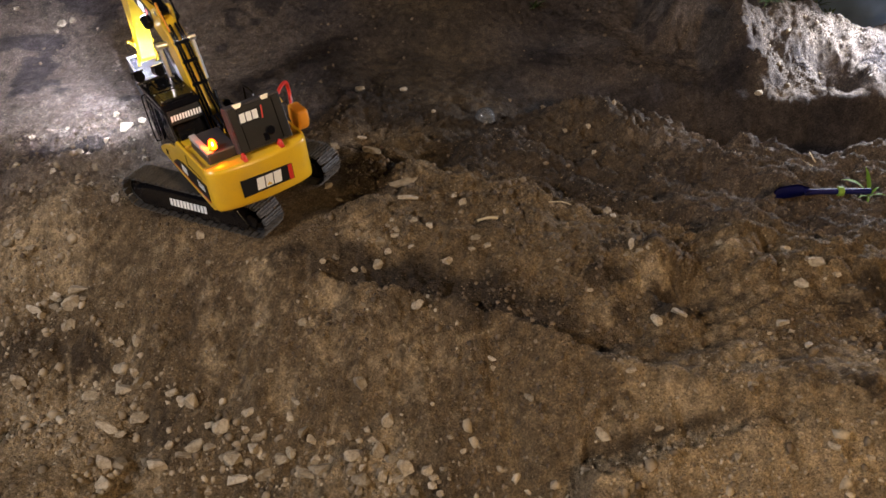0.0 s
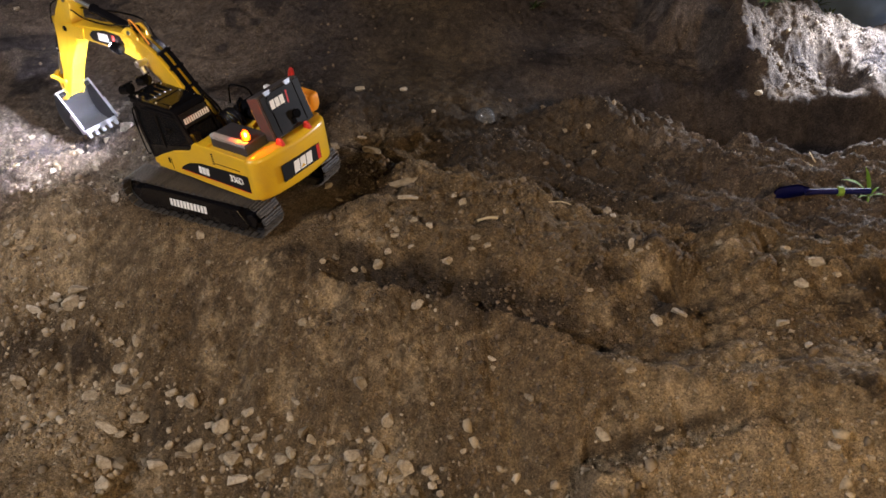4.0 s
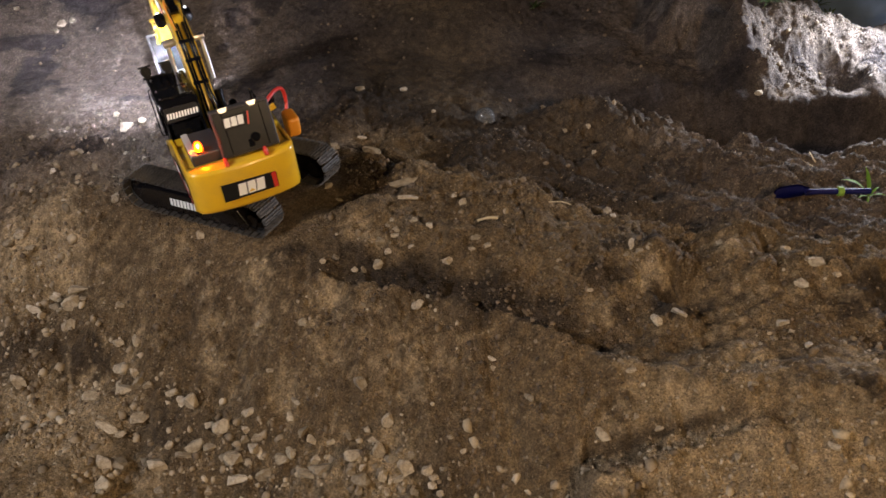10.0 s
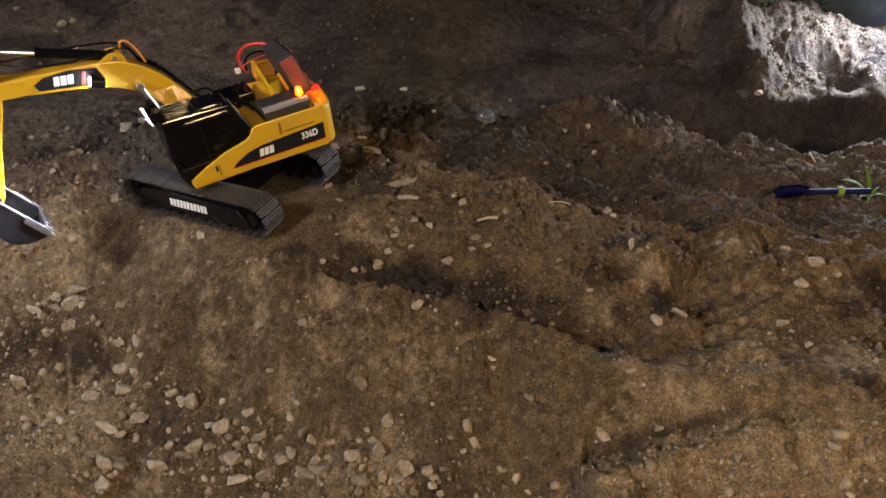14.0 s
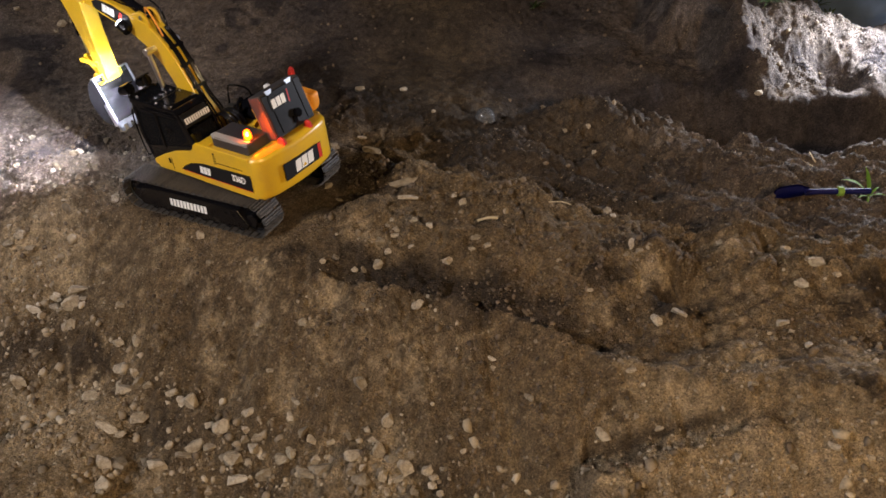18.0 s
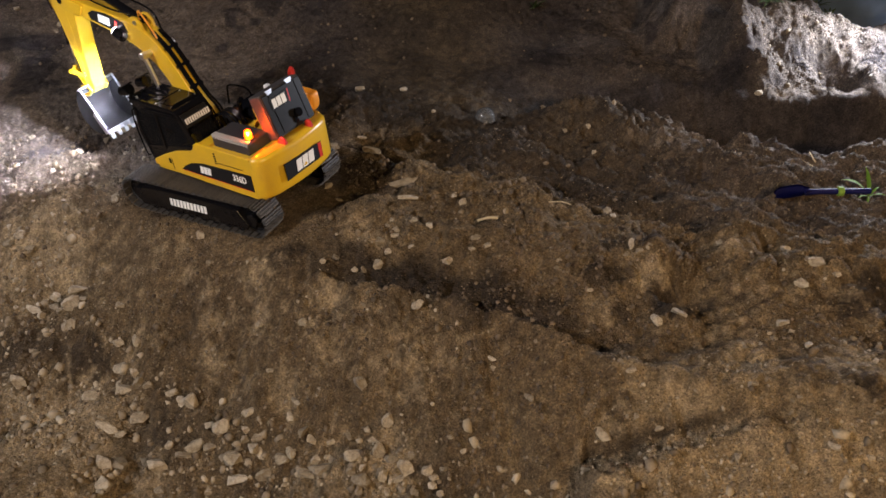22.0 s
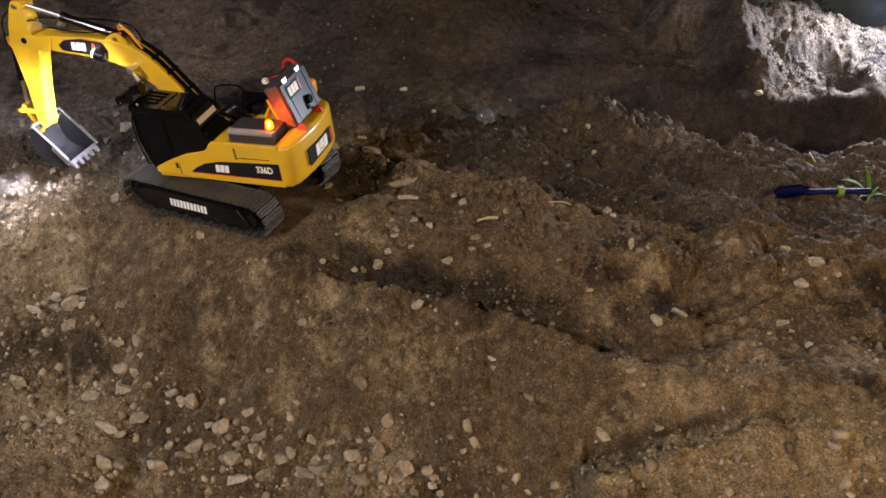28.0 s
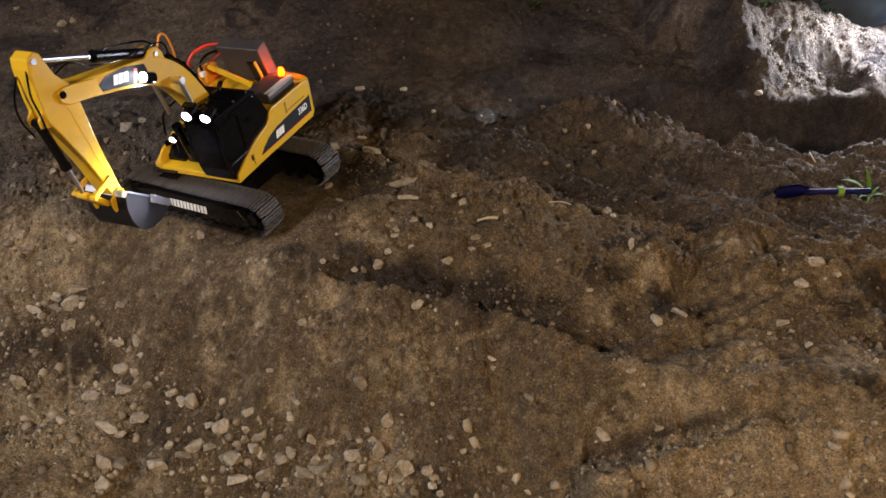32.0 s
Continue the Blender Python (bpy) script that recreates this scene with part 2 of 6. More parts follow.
def ground_height(x, y, fine=True):
    warp = waver(x, y)
    s = brink_y(x) - y + 0.8 * warp
    z = 0.093 * np.clip(x, -0.6, 0.3)
    # the face that falls towards the trench floor
    deep = np.interp(x, [-1.5, -0.5, -0.2, 0.25, 0.6, 0.85, 1.2, 2.0], [0.20, 0.23, 0.29, 0.35, 0.31, 0.18, 0.13, 0.1])
    t = s / (deep / 0.80)
    z = z - deep * 0.5 * (np.sqrt(t * t + 0.004) - np.sqrt((t - 1) ** 2 + 0.02) + 1)
    # rut along the brink, with a lip on its outer side
    along = rise((x - 0.16) / 0.12) * rise((0.92 - x) / 0.26) * (0.85 + 0.25 * wobble(x, y, 0.14, 30))
    v = -s + 0.01
    z = z + along * (0.012 * np.exp(-((s - 0.006) / 0.02) ** 2) - 0.024 * rise((v + 0.004) / 0.045) * (1 - rise((v - 0.08) / 0.12)))
    # crust that breaks off behind the bench
    d = past_ledge(x, y)
    right = rise((x - 0.17) / 0.1)
    back = rise((d + 0.004) / 0.014) * right
    z = z - 0.006 * back - 0.016 * right * rise((d - 0.015) / 0.07) - 0.045 * right * np.exp(-((d - 0.008) / 0.0085) ** 2)
    z = z + 0.010 * right * np.exp(-((d + 0.02) / 0.03) ** 2)
    # rough ridge with the trench behind it
    c = y - crest_y(x) + 1.6 * warp
    z = z + 0.026 * rise((x - 0.55) / 0.4) * np.exp(-np.abs((c + 0.02) / np.where(c < -0.02, 0.19, 0.07)) ** 2)
    pit = rise((c - 0.005) / 0.06) * rise((x - 0.42) / 0.4)
    far = np.interp(x, [0.2, 0.6, 1.0, 1.2, 1.6, 2.4], [0.62, 0.60, 0.50, 0.41, 0.42, 0.42]) + 0.6 * warp
    wall = np.interp(x, [0.2, 1.05, 1.25], [0.30, 0.16, 0.05])
    z = z - pit * np.interp(x, [0.3, 0.9, 1.2], [0.07, 0.10, 0.19]) * (1 - rise((y - far + wall) / wall))
    z = z + 0.22 * np.sqrt(np.clip(y - 0.70 + 0.10 * wobble(x, y, 0.4, 8), 0, 99) ** 2 + 0.004) - 0.014
    z = z + hill(x, y, 0.93, 0.62, 0.05, 0.2, 0.02, 18) + hill(x, y, 0.45, 0.85, 0.25, 0.14, 0.05, 10)
    # spoil heap on the far rim
    east = rise((x - 1.135 + 0.03 * wobble(x, y, 0.2, 12) + 0.012 * wobble(x, y, 0.05, 42)) / 0.085)
    z = z + east * 0.150 * rise((y - 0.43 + 1.5 * warp) / 0.24)
    rim = rise((x - 0.98 + 0.05 * wobble(x, y, 0.13, 12)) / 0.09) * rise((y - 0.665 + 2.0 * warp) / 0.07)
    z = z + 0.140 * rim * (1 - east) - 0.055 * east * rise((y - 0.62) / 0.07) * rise((1.33 - x) / 0.10)
    z = z - east * 0.11 * np.clip(x - 1.20, 0, 0.32) * rise((y - 0.44) / 0.1)
    z = z - east * 0.34 * rise((y - 0.60 - 0.16 * rise((1.5 - x) / 0.3)) / 0.55) * rise((x - 1.40) / 0.22)
    z = z - 0.022 * rise((x - 1.36) / 0.25) * rise((y - 0.5) / 0.12)
    z = z - hill(x, y, 1.445, 0.49, 0.045, 0.05, 0.10) + hill(x, y, 1.505, 0.475, 0.022, 0.05, 0.045) - hill(x, y, 1.41, 0.55, 0.06, 0.03, 0.03) + hill(x, y, 1.45, 0.44, 0.12, 0.02, 0.02) + hill(x, y, 1.25, 0.485, 0.07, 0.05, 0.04) + hill(x, y, 1.185 + 0.03 * wobble(x, y, 0.07, 44), 0.56, 0.045, 0.11, 0.058)
    z = z + hill(x, y, 1.075, 0.185, 0.032, 0.055, 0.055, 15)
    # humps on the bench and the mounds in front
    z = z + hill(x, y, 0.80, -0.29, 0.062, 0.05, 0.042) + hill(x, y, 0.955, -0.275, 0.065, 0.075, 0.040) + hill(x, y, 1.10, -0.33, 0.09, 0.09, 0.02)
    z = z - hill(x, y, 0.875, -0.36, 0.07, 0.045, 0.025) - hill(x, y, 1.012, -0.30, 0.008, 0.075, 0.015)
    z = z + hill(x, y, 0.27, -0.15, 0.08, 0.05, 0.02) + hill(x, y, 0.36, 0.02, 0.12, 0.05, 0.022, -20) + hill(x, y, 0.60, -0.16, 0.14, 0.05, 0.016, -15)
    m = mound_y(x) - y + warp
    z = z + rise((x - 0.56) / 0.1) * (0.038 * rise((m + 0.008) / 0.036) - 0.014 * np.exp(-((m + 0.02) / 0.014) ** 2)) * (1 - 0.6 * rise((x - 0.8) / 0.2))
    z = z + hill(x, y, 1.15, -0.60, 0.16, 0.08, 0.03, 10)
    low = rise((-0.12 - x) / 0.10) * rise((-0.34 + 0.35 * (x + 0.3) - y + warp) / 0.09)
    z = z + 0.040 * low + hill(x, y, -0.22, -0.60, 0.12, 0.08, 0.03)
    z = z + hill(x, y, -0.40, -0.02, 0.12, 0.06, 0.035, 10) - hill(x, y, -0.36, -0.17, 0.10, 0.04, 0.03, 15)
    plain = 0.22 * np.sqrt(np.clip(y - 0.70, 0, 99) ** 2 + 0.004) - 0.014
    z = z * (1 - beyond(x)) + plain * beyond(x)
    near_machine = np.exp(-((x / 0.265) ** 4 + (y / 0.25) ** 4) ** 1.5)
    z = z * (1 - near_machine) + near_machine * np.where(s > -0.01, np.minimum(z, 0.093 * x - 0.002), 0.093 * x - 0.002)
    if fine:
        calm = 1 - 0.9 * near_machine
        face = rise(s / 0.04) * rise((deep / 0.8 - s) / 0.08)
        edge = np.maximum(np.abs(x - 0.45) / 1.5, np.abs(y - 0.4) / 1.15)
        heap = rise((x - 1.12) / 0.15) * rise((y - 0.42) / 0.06)
        dug = rise((y - 0.28) / 0.25) * (1 - heap)
        churned = rise((d - 0.0) / 0.05) * rise((x - 0.5) / 0.25) * (1 - rise((c - 0.01) / 0.05))
        rough = (1 - 0.5 * low) * (1.0 - 0.42 * face - 0.55 * dug - 0.40 * churned - 0.4 * heap) * calm * (1 - rise((edge - 0.9) / 0.25))
        rough = rough * (1 - 0.5 * np.exp(-((x - 1.02) / 0.16) ** 2 - ((y + 0.50) / 0.09) ** 2))
        z = z + 1.35 * rough * (1 - 0.7 * heap) * (0.012 * wobble(x, y, 0.15, 1) + 0.010 * wobble(0.75 * x + 0.37 * y, 0.93 * y - 0.37 * x, 0.07, 2) + 0.0050 * lumps(0.75 * x + 0.37 * y, 0.93 * y - 0.37 * x, 0.085, 6)
                         + 0.0060 * wobble(0.8 * x + 0.6 * y, 0.8 * y - 0.6 * x, 0.035, 5) + 0.0038 * lumps(0.5 * x - 0.87 * y, 0.87 * x + 0.5 * y, 0.024, 7) + 0.0032 * wobble(x, y, 0.011, 9) + 0.0018 * wobble(x, y, 0.0065, 10))
        u, v = 0.90 * x - 0.43 * y, 0.43 * x + 0.90 * y
        z = z + 1.5 * churned * (0.012 * wobble(u * 0.35, v, 0.055, 15) + 0.007 * wobble(u * 0.4, v, 0.028, 16) + 0.004 * lumps(u * 0.5, v, 0.020, 17) + 0.0042 * wobble(u * 0.7, v, 0.012, 18) + 0.0022 * wobble(x, y, 0.0065, 49))
        z = z + heap * (0.011 * wobble(x, y, 0.05, 35) + 0.004 * lumps(x + 0.3 * y, y, 0.032, 36) + 0.0045 * wobble(x, y, 0.021, 37) + 0.0060 * wobble(x, y, 0.0115, 46))
        z = z + 1.2 * face * calm * (0.013 * wobble(x + 0.28 * y, y * 0.16, 0.105, 39) + 0.0075 * wobble(x + 0.28 * y, y * 0.2, 0.045, 11) + 0.0036 * wobble(x + 0.28 * y, y * 0.3, 0.016, 13) + 0.0034 * wobble(x, y, 0.011, 19) + 0.0020 * wobble(x, y, 0.0065, 38))
    return z


def axis(stops, far):
    """Grid lines: (start, step) stretches, then ever wider steps out to far."""
    core = np.concatenate([np.arange(p, q, step) for (p, step), (q, _) in zip(stops, stops[1:])] + [[stops[-1][0]]])
    left, right, e = [], [], 0.007
    p, q = core[0], core[-1]
    while q < far:
        e *= 1.3
        p, q = p - e, q + e
        left.append(p), right.append(q)
    return np.concatenate([left[::-1], core, right])


def sheet(name, xs, ys, material):
    gx, gy = np.meshgrid(xs, ys)
    gz = ground_height(gx, gy)
    co = np.stack([gx, gy, gz], -1).reshape(-1, 3)
    n, k = len(xs), len(ys)
    i = (np.arange(k - 1)[:, None] * n + np.arange(n - 1)[None, :]).reshape(-1)
    quads = np.stack([i, i + 1, i + 1 + n, i + n], -1)
    me = bpy.data.meshes.new(name)
    me.vertices.add(len(co))
    me.vertices.foreach_set("co", co.astype(np.float32).ravel())
    me.loops.add(quads.size)
    me.loops.foreach_set("vertex_index", quads.astype(np.int32).ravel())
    me.polygons.add(len(quads))
    me.polygons.foreach_set("loop_start", np.arange(0, quads.size, 4, dtype=np.int32))
    me.update(calc_edges=True)
    me.polygons.foreach_set("use_smooth", np.ones(len(quads), dtype=bool))
    dry = me.attributes.new("dry", "FLOAT", "POINT")
    dry.data.foreach_set("value", paleness(co[:, 0], co[:, 1]).astype(np.float32))
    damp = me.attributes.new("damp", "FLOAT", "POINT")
    damp.data.foreach_set("value", damp_and_shade(co[:, 0], co[:, 1]).astype(np.float32))
    deep = me.attributes.new("subsoil", "FLOAT", "POINT")
    deep.data.foreach_set("value", subsoil(co[:, 0], co[:, 1]).astype(np.float32))
    me.materials.append(material)
    return new(name, me)


# pale ground, much of it spills of dry sand: x, y, reach, strength
PALE_GROUND = [
    (-0.33, -0.42, 0.156, 1.0),
    (-0.21, -0.50, 0.136, 1.0),
    (-0.30, -0.55, 0.068, 0.5),
    # rubble left of the machine: pale, with its lamplight painted in
    (-0.41, -0.07, 0.118, 0.9),
    (-0.45, -0.01, 0.080, 0.5),
    (-0.35, -0.12, 0.090, 0.7),
    (0.22, -0.32, 0.035, 0.9),
    (0.23, -0.31, 0.028, 0.8),
    (0.14, -0.43, 0.031, 0.7),
    (0.15, -0.42, 0.025, 0.6),
    (0.28, -0.21, 0.043, 0.6),
    (0.26, -0.18, 0.043, 0.7),
    (0.79, -0.32, 0.045, 1.0),
    (0.94, -0.27, 0.048, 0.6),
    (0.69, -0.39, 0.039, 0.6),
    (0.79, -0.60, 0.099, 0.8),
    (0.89, -0.60, 0.055, 0.7),
    (0.81, -0.68, 0.132, 0.9),
] + [
    (0.97, -0.68, 0.109, 0.8),
    (0.97, -0.48, 0.069, 0.6),
    (0.83, -0.48, 0.047, 0.6),
    (0.73, -0.54, 0.054, 0.7),
    (-0.06, -0.21, 0.027, 0.4),
    (-0.13, -0.16, 0.026, 0.4),
    (0.35, -0.60, 0.077, 0.6),
    (0.21, -0.58, 0.080, 0.5),
    (1.04, -0.55, 0.058, 0.5),
    (0.36, -0.02, 0.046, 0.5),
    (1.39, 0.56, 0.197, 0.5),
    (1.52, 0.54, 0.183, 0.6),
    (1.21, 0.55, 0.095, 0.4),
    (0.93, 0.17, 0.066, 0.5),
    (1.07, 0.16, 0.053, 0.5),
    (0.54, -0.42, 0.047, 0.4),
    (-0.48, 0.31, 0.107, 0.5),
    (-0.44, 0.46, 0.111, 0.4),
    (0.07, -0.28, 0.097, 0.3),
    (0.17, -0.39, 0.092, 0.3),
    (0.09, -0.38, 0.085, 0.3),
    (0.14, -0.25, 0.064, 0.3),
    (0.68, -0.66, 0.072, 0.8),
    (0.35, -0.43, 0.058, 0.3),
    (0.10, -0.26, 0.13, 0.45),
    (0.22, -0.36, 0.12, 0.45),
    (0.34, -0.42, 0.10, 0.40),
    # warm light on the right-hand bench slope, painted as pale ground
    (0.93, -0.42, 0.10, 0.45),
    (1.07, -0.44, 0.12, 0.50),
    (0.90, -0.53, 0.10, 0.55),
    (1.10, -0.55, 0.12, 0.50),
    (-0.12, -0.16, 0.07, 0.30),
    # haze over the far wall, painted as paler ground
    (1.02, 0.74, 0.18, 0.28),
    (1.09, 0.60, 0.12, 0.22),
    (0.88, 0.86, 0.14, 0.35),
]


def paleness(x, y):
    total = np.zeros_like(x)
    for cx, cy, r, k in PALE_GROUND:
        total = np.maximum(total, k * np.exp(-((x - cx) ** 2 + (y - cy) ** 2) / (r * r)))
    total = total + 0.20 * (1 - 0.6 * rise((brink_y(x) - y) / 0.05) * (x > -0.2) * (x < 0.6)) * wobble(x, y, 0.09, 20) + 0.16 * wobble(0.8 * x + 0.6 * y, 0.8 * y - 0.6 * x, 0.04, 21) + 0.18 * wobble(x, y, 0.015, 22) + 0.20 * wobble(x, y, 0.007, 47)
    total = total + rise((brink_y(x) - y) / 0.05) * (1 - rise((-0.9 - y) / 0.5)) * (1 - beyond(x)) * (0.10 * wobble(x + 0.28 * y, y * 0.12, 0.05, 23) + 0.11 * wobble(x + 0.28 * y, y * 0.12, 0.017, 27) + 0.15)
    heap = rise((x - 1.14) / 0.06) * rise((y - 0.42) / 0.04)
    total = total * (1 - 0.75 * heap) + 0.05 * heap
    return rise((total - 0.25) / 0.6)


def damp_and_shade(x, y):
    """Darker soil: shade of pit, rut and cracks put into colour, plus moist patches."""
    # freshly dug pit and trench: moist soil and their shade, both as dark colour
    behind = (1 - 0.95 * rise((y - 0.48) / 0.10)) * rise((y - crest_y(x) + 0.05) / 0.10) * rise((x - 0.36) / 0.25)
    # darker soil just behind the ledge crack
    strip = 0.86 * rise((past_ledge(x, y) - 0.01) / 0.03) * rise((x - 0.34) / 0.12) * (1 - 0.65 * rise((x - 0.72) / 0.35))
    # rut along the brink: moist soil with its shade painted in
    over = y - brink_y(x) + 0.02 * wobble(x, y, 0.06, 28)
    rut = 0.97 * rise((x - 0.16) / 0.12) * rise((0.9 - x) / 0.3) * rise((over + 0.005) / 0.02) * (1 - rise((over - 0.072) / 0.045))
    dim = np.maximum(np.maximum(np.maximum(behind, strip), 0.0), rut)
    # darker ground behind the machine and to its right
    dim = np.maximum(dim, 0.9 * rise((x + 0.14) / 0.24) * (1 - rise((x - 0.6) / 0.3)) * rise((y - 0.20) / 0.1) * (1 - 0.12 * rise((y - 0.42) / 0.15)))
    # darker pit floor around the bowl and beyond it
    dim = np.maximum(dim, 0.95 * np.exp(-((x - 0.61) / 0.17) ** 4 - ((y - 0.26) / 0.19) ** 4))
    dim = np.maximum(dim, 0.9 * np.exp(-((x - 0.62) / 0.19) ** 4 - ((y - 0.46) / 0.11) ** 4))
    # machine's shadow beside its tracks, painted into the soil
    dim = np.maximum(dim, 0.5 * np.exp(-((x - 0.33) / 0.09) ** 2 - ((y + 0.06) / 0.05) ** 2))
    # shade in the hollow left of the slope, as darker soil
    dim = np.maximum(dim, 0.8 * np.exp(-((x + 0.40) / 0.12) ** 2 - ((y + 0.245) / 0.055) ** 2))
    # darker ground among the foot's stones, shade of their gaps painted in
    dim = np.maximum(dim, 0.55 * np.exp(-((x - 0.10) / 0.14) ** 2 - ((y + 0.60) / 0.05) ** 2))
    dim = np.maximum(dim, 0.65 * np.exp(-((x + 0.10) / 0.10) ** 2 - ((y + 0.44) / 0.07) ** 2))
    dim = np.maximum(dim, 0.6 * np.exp(-((x - 0.42) / 0.05) ** 2 - ((y + 0.60) / 0.10) ** 2))
    # crack in the front mound, its shade coloured into the soil
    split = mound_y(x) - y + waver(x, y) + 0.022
    dim = np.maximum(dim, 0.9 * rise((x - 0.62) / 0.04) * rise((0.93 - x) / 0.12) * np.exp(-(split / np.where(split < 0, 0.014, 0.008)) ** 2))
    # ledge crack: the shade of its depth drawn as a dark line
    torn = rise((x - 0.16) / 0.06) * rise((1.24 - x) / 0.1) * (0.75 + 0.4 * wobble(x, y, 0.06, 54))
    dim = np.maximum(dim, 1.5 * torn * np.exp(-((past_ledge(x, y) - 0.013) / 0.0075) ** 2))
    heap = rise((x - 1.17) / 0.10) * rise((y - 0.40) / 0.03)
    dim = dim * (1 - heap) + (0.42 + 0.5 * wobble(x, y, 0.07, 56) + 0.4 * wobble(x, y, 0.025, 57)) * heap
    spots = (0.8 - 0.62 * rise((brink_y(x) - y) / 0.06) * (x > -0.22)) * rise((wobble(x, y, 0.11, 25) + 0.5 * wobble(x, y, 0.04, 26) - 0.35) / 0.4) * (1 - paleness(x, y)) * (1 - rise((x - 1.12) / 0.06) * rise((y - 0.40) / 0.04))
    return np.clip(np.maximum(dim * (0.95 + 0.3 * wobble(x, y, 0.12, 24)) * (1 - beyond(x)), spots), 0, 1)


def subsoil(x, y):
    """Greyer dug soil behind the crust; painted haze and lamplight there, left and far."""
    return rise((y - ledge_y(x) + 0.03 * wobble(x, y, 0.05, 43)) / 0.10) * rise((x - 0.35) / 0.3) * (0.25 + 0.55 * rise((x - 0.75) / 0.3)) + 1.0 * rise((y + 0.12 - 0.1 * wobble(x, y, 0.2, 53)) / 0.3) * rise((0.35 - x) / 0.3) + 0.9 * rise((y - 0.42) / 0.1) * rise((x - 0.45) / 0.4)


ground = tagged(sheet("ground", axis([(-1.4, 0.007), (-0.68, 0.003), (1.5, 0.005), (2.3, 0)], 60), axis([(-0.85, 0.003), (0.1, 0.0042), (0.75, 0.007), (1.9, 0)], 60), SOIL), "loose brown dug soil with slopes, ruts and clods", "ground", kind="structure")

# ---------------------------------------------------------------- mesh helpers


def part(name, bm, material, parent=None, label="", smooth=False):
    """Links a bmesh as one mesh object under a thing or a part."""
    me = bpy.data.meshes.new(name)
    bmesh.ops.recalc_face_normals(bm, faces=bm.faces)
    for f in bm.faces:
        f.smooth = smooth
    bm.to_mesh(me)
    bm.free()
    me.materials.append(material)
    ob = new(name, me)
    if parent is not None:
        ob.parent = parent
    if label:
        ob["label"] = label
    return ob


def again(ob, parent, m=None, name=None):
    """A further part on the same mesh."""
    o = new(name or ob.name.split(".")[0], ob.data)
    o.parent = parent
    if m is not None:
        o.matrix_basis = m
    if "label" in ob:
        o["label"] = ob["label"]
    return o


def join(*bms):
    out = bmesh.new()
    for b in bms:
        me = bpy.data.meshes.new("tmp")
        b.to_mesh(me)
        b.free()
        out.from_mesh(me)
        bpy.data.meshes.remove(me)
    return out


def moved(bm, m):
    bmesh.ops.transform(bm, matrix=m, verts=bm.verts)
    return bm


def soften(bm, width, seg=2, sharp=25):
    if width > 0:
        edges = [e for e in bm.edges if len(e.link_faces) == 2 and e.calc_face_angle(0) > radians(sharp)]
        bmesh.ops.bevel(bm, geom=edges, offset=width, segments=seg, affect="EDGES", profile=0.5, clamp_overlap=True)
    return bm


def box(x0, x1, y0, y1, z0, z1, bevel=0.002, seg=2):
    bm = bmesh.new()
    bmesh.ops.create_cube(bm, size=1, matrix=Matrix.Translation(((x0 + x1) / 2, (y0 + y1) / 2, (z0 + z1) / 2)) @ Matrix.Diagonal((x1 - x0, y1 - y0, z1 - z0, 1)))
    return soften(bm, bevel, seg)


def slab(points, y0, y1, bevel=0.002, seg=2, flat="xz"):
    """A profile (x, z), or (x, y) with flat='xy', pulled from y0 to y1."""
    bm = bmesh.new()
    put = (lambda a, b, d: (a, d, b)) if flat == "xz" else (lambda a, b, d: (a, b, d))
    a = [bm.verts.new(put(p, q, y0)) for p, q in points]
    b = [bm.verts.new(put(p, q, y1)) for p, q in points]
    n = len(points)
    bm.faces.new(a), bm.faces.new(b[::-1])
    for i in range(n):
        bm.faces.new((a[i], b[i], b[(i + 1) % n], a[(i + 1) % n]))
    bmesh.ops.recalc_face_normals(bm, faces=bm.faces)
    return soften(bm, bevel, seg)


def rod(p, q, r, seg=16, r2=None, bevel=0.0):
    p, q = Vector(p), Vector(q)
    d = q - p
    bm = bmesh.new()
    m = Matrix.Translation((p + q) / 2) @ d.to_track_quat("Z", "Y").to_matrix().to_4x4()
    bmesh.ops.create_cone(bm, cap_ends=True, segments=seg, radius1=r, radius2=r if r2 is None else r2, depth=d.length, matrix=m)
    return soften(bm, bevel, 1, 50)


def tube(outline, seg=20):
    """A turned body round the x axis from (x, radius) steps."""
    bm = bmesh.new()
    rings = [[bm.verts.new((x, r * math.cos(2 * math.pi * k / seg), r * math.sin(2 * math.pi * k / seg))) for k in range(seg)] for x, r in outline]
    for a, b in zip(rings, rings[1:]):
        for k in range(seg):
            bm.faces.new((a[k], a[(k + 1) % seg], b[(k + 1) % seg], b[k]))
    bmesh.ops.remove_doubles(bm, verts=bm.verts, dist=1e-6)
    return bm


def tube_up(cx, cy, outline, seg=20):
    """A turned body round the upright through (cx, cy) from (z, radius) steps."""
    return moved(tube(outline, seg), Matrix.Translation((cx, cy, 0)) @ Matrix.Rotation(radians(-90), 4, "Y"))


def half_pipe(r, z0, z1, seg=10):
    """The half of an upright pipe that lies on the +y side of the origin, with thickness."""
    arc = [(math.cos(math.pi * k / seg), math.sin(math.pi * k / seg)) for k in range(seg + 1)]
    return slab([(r * c, r * q) for c, q in arc] + [(0.85 * r * c, 0.85 * r * q) for c, q in arc[::-1]], z0, z1, 0, flat="xy")


def ball(c, r, squash=(1, 1, 1), seg=14):
    bm = bmesh.new()
    bmesh.ops.create_uvsphere(bm, u_segments=seg, v_segments=seg // 2 + 2, radius=r, matrix=Matrix.Translation(c) @ Matrix.Diagonal((*squash, 1)))
    return bm


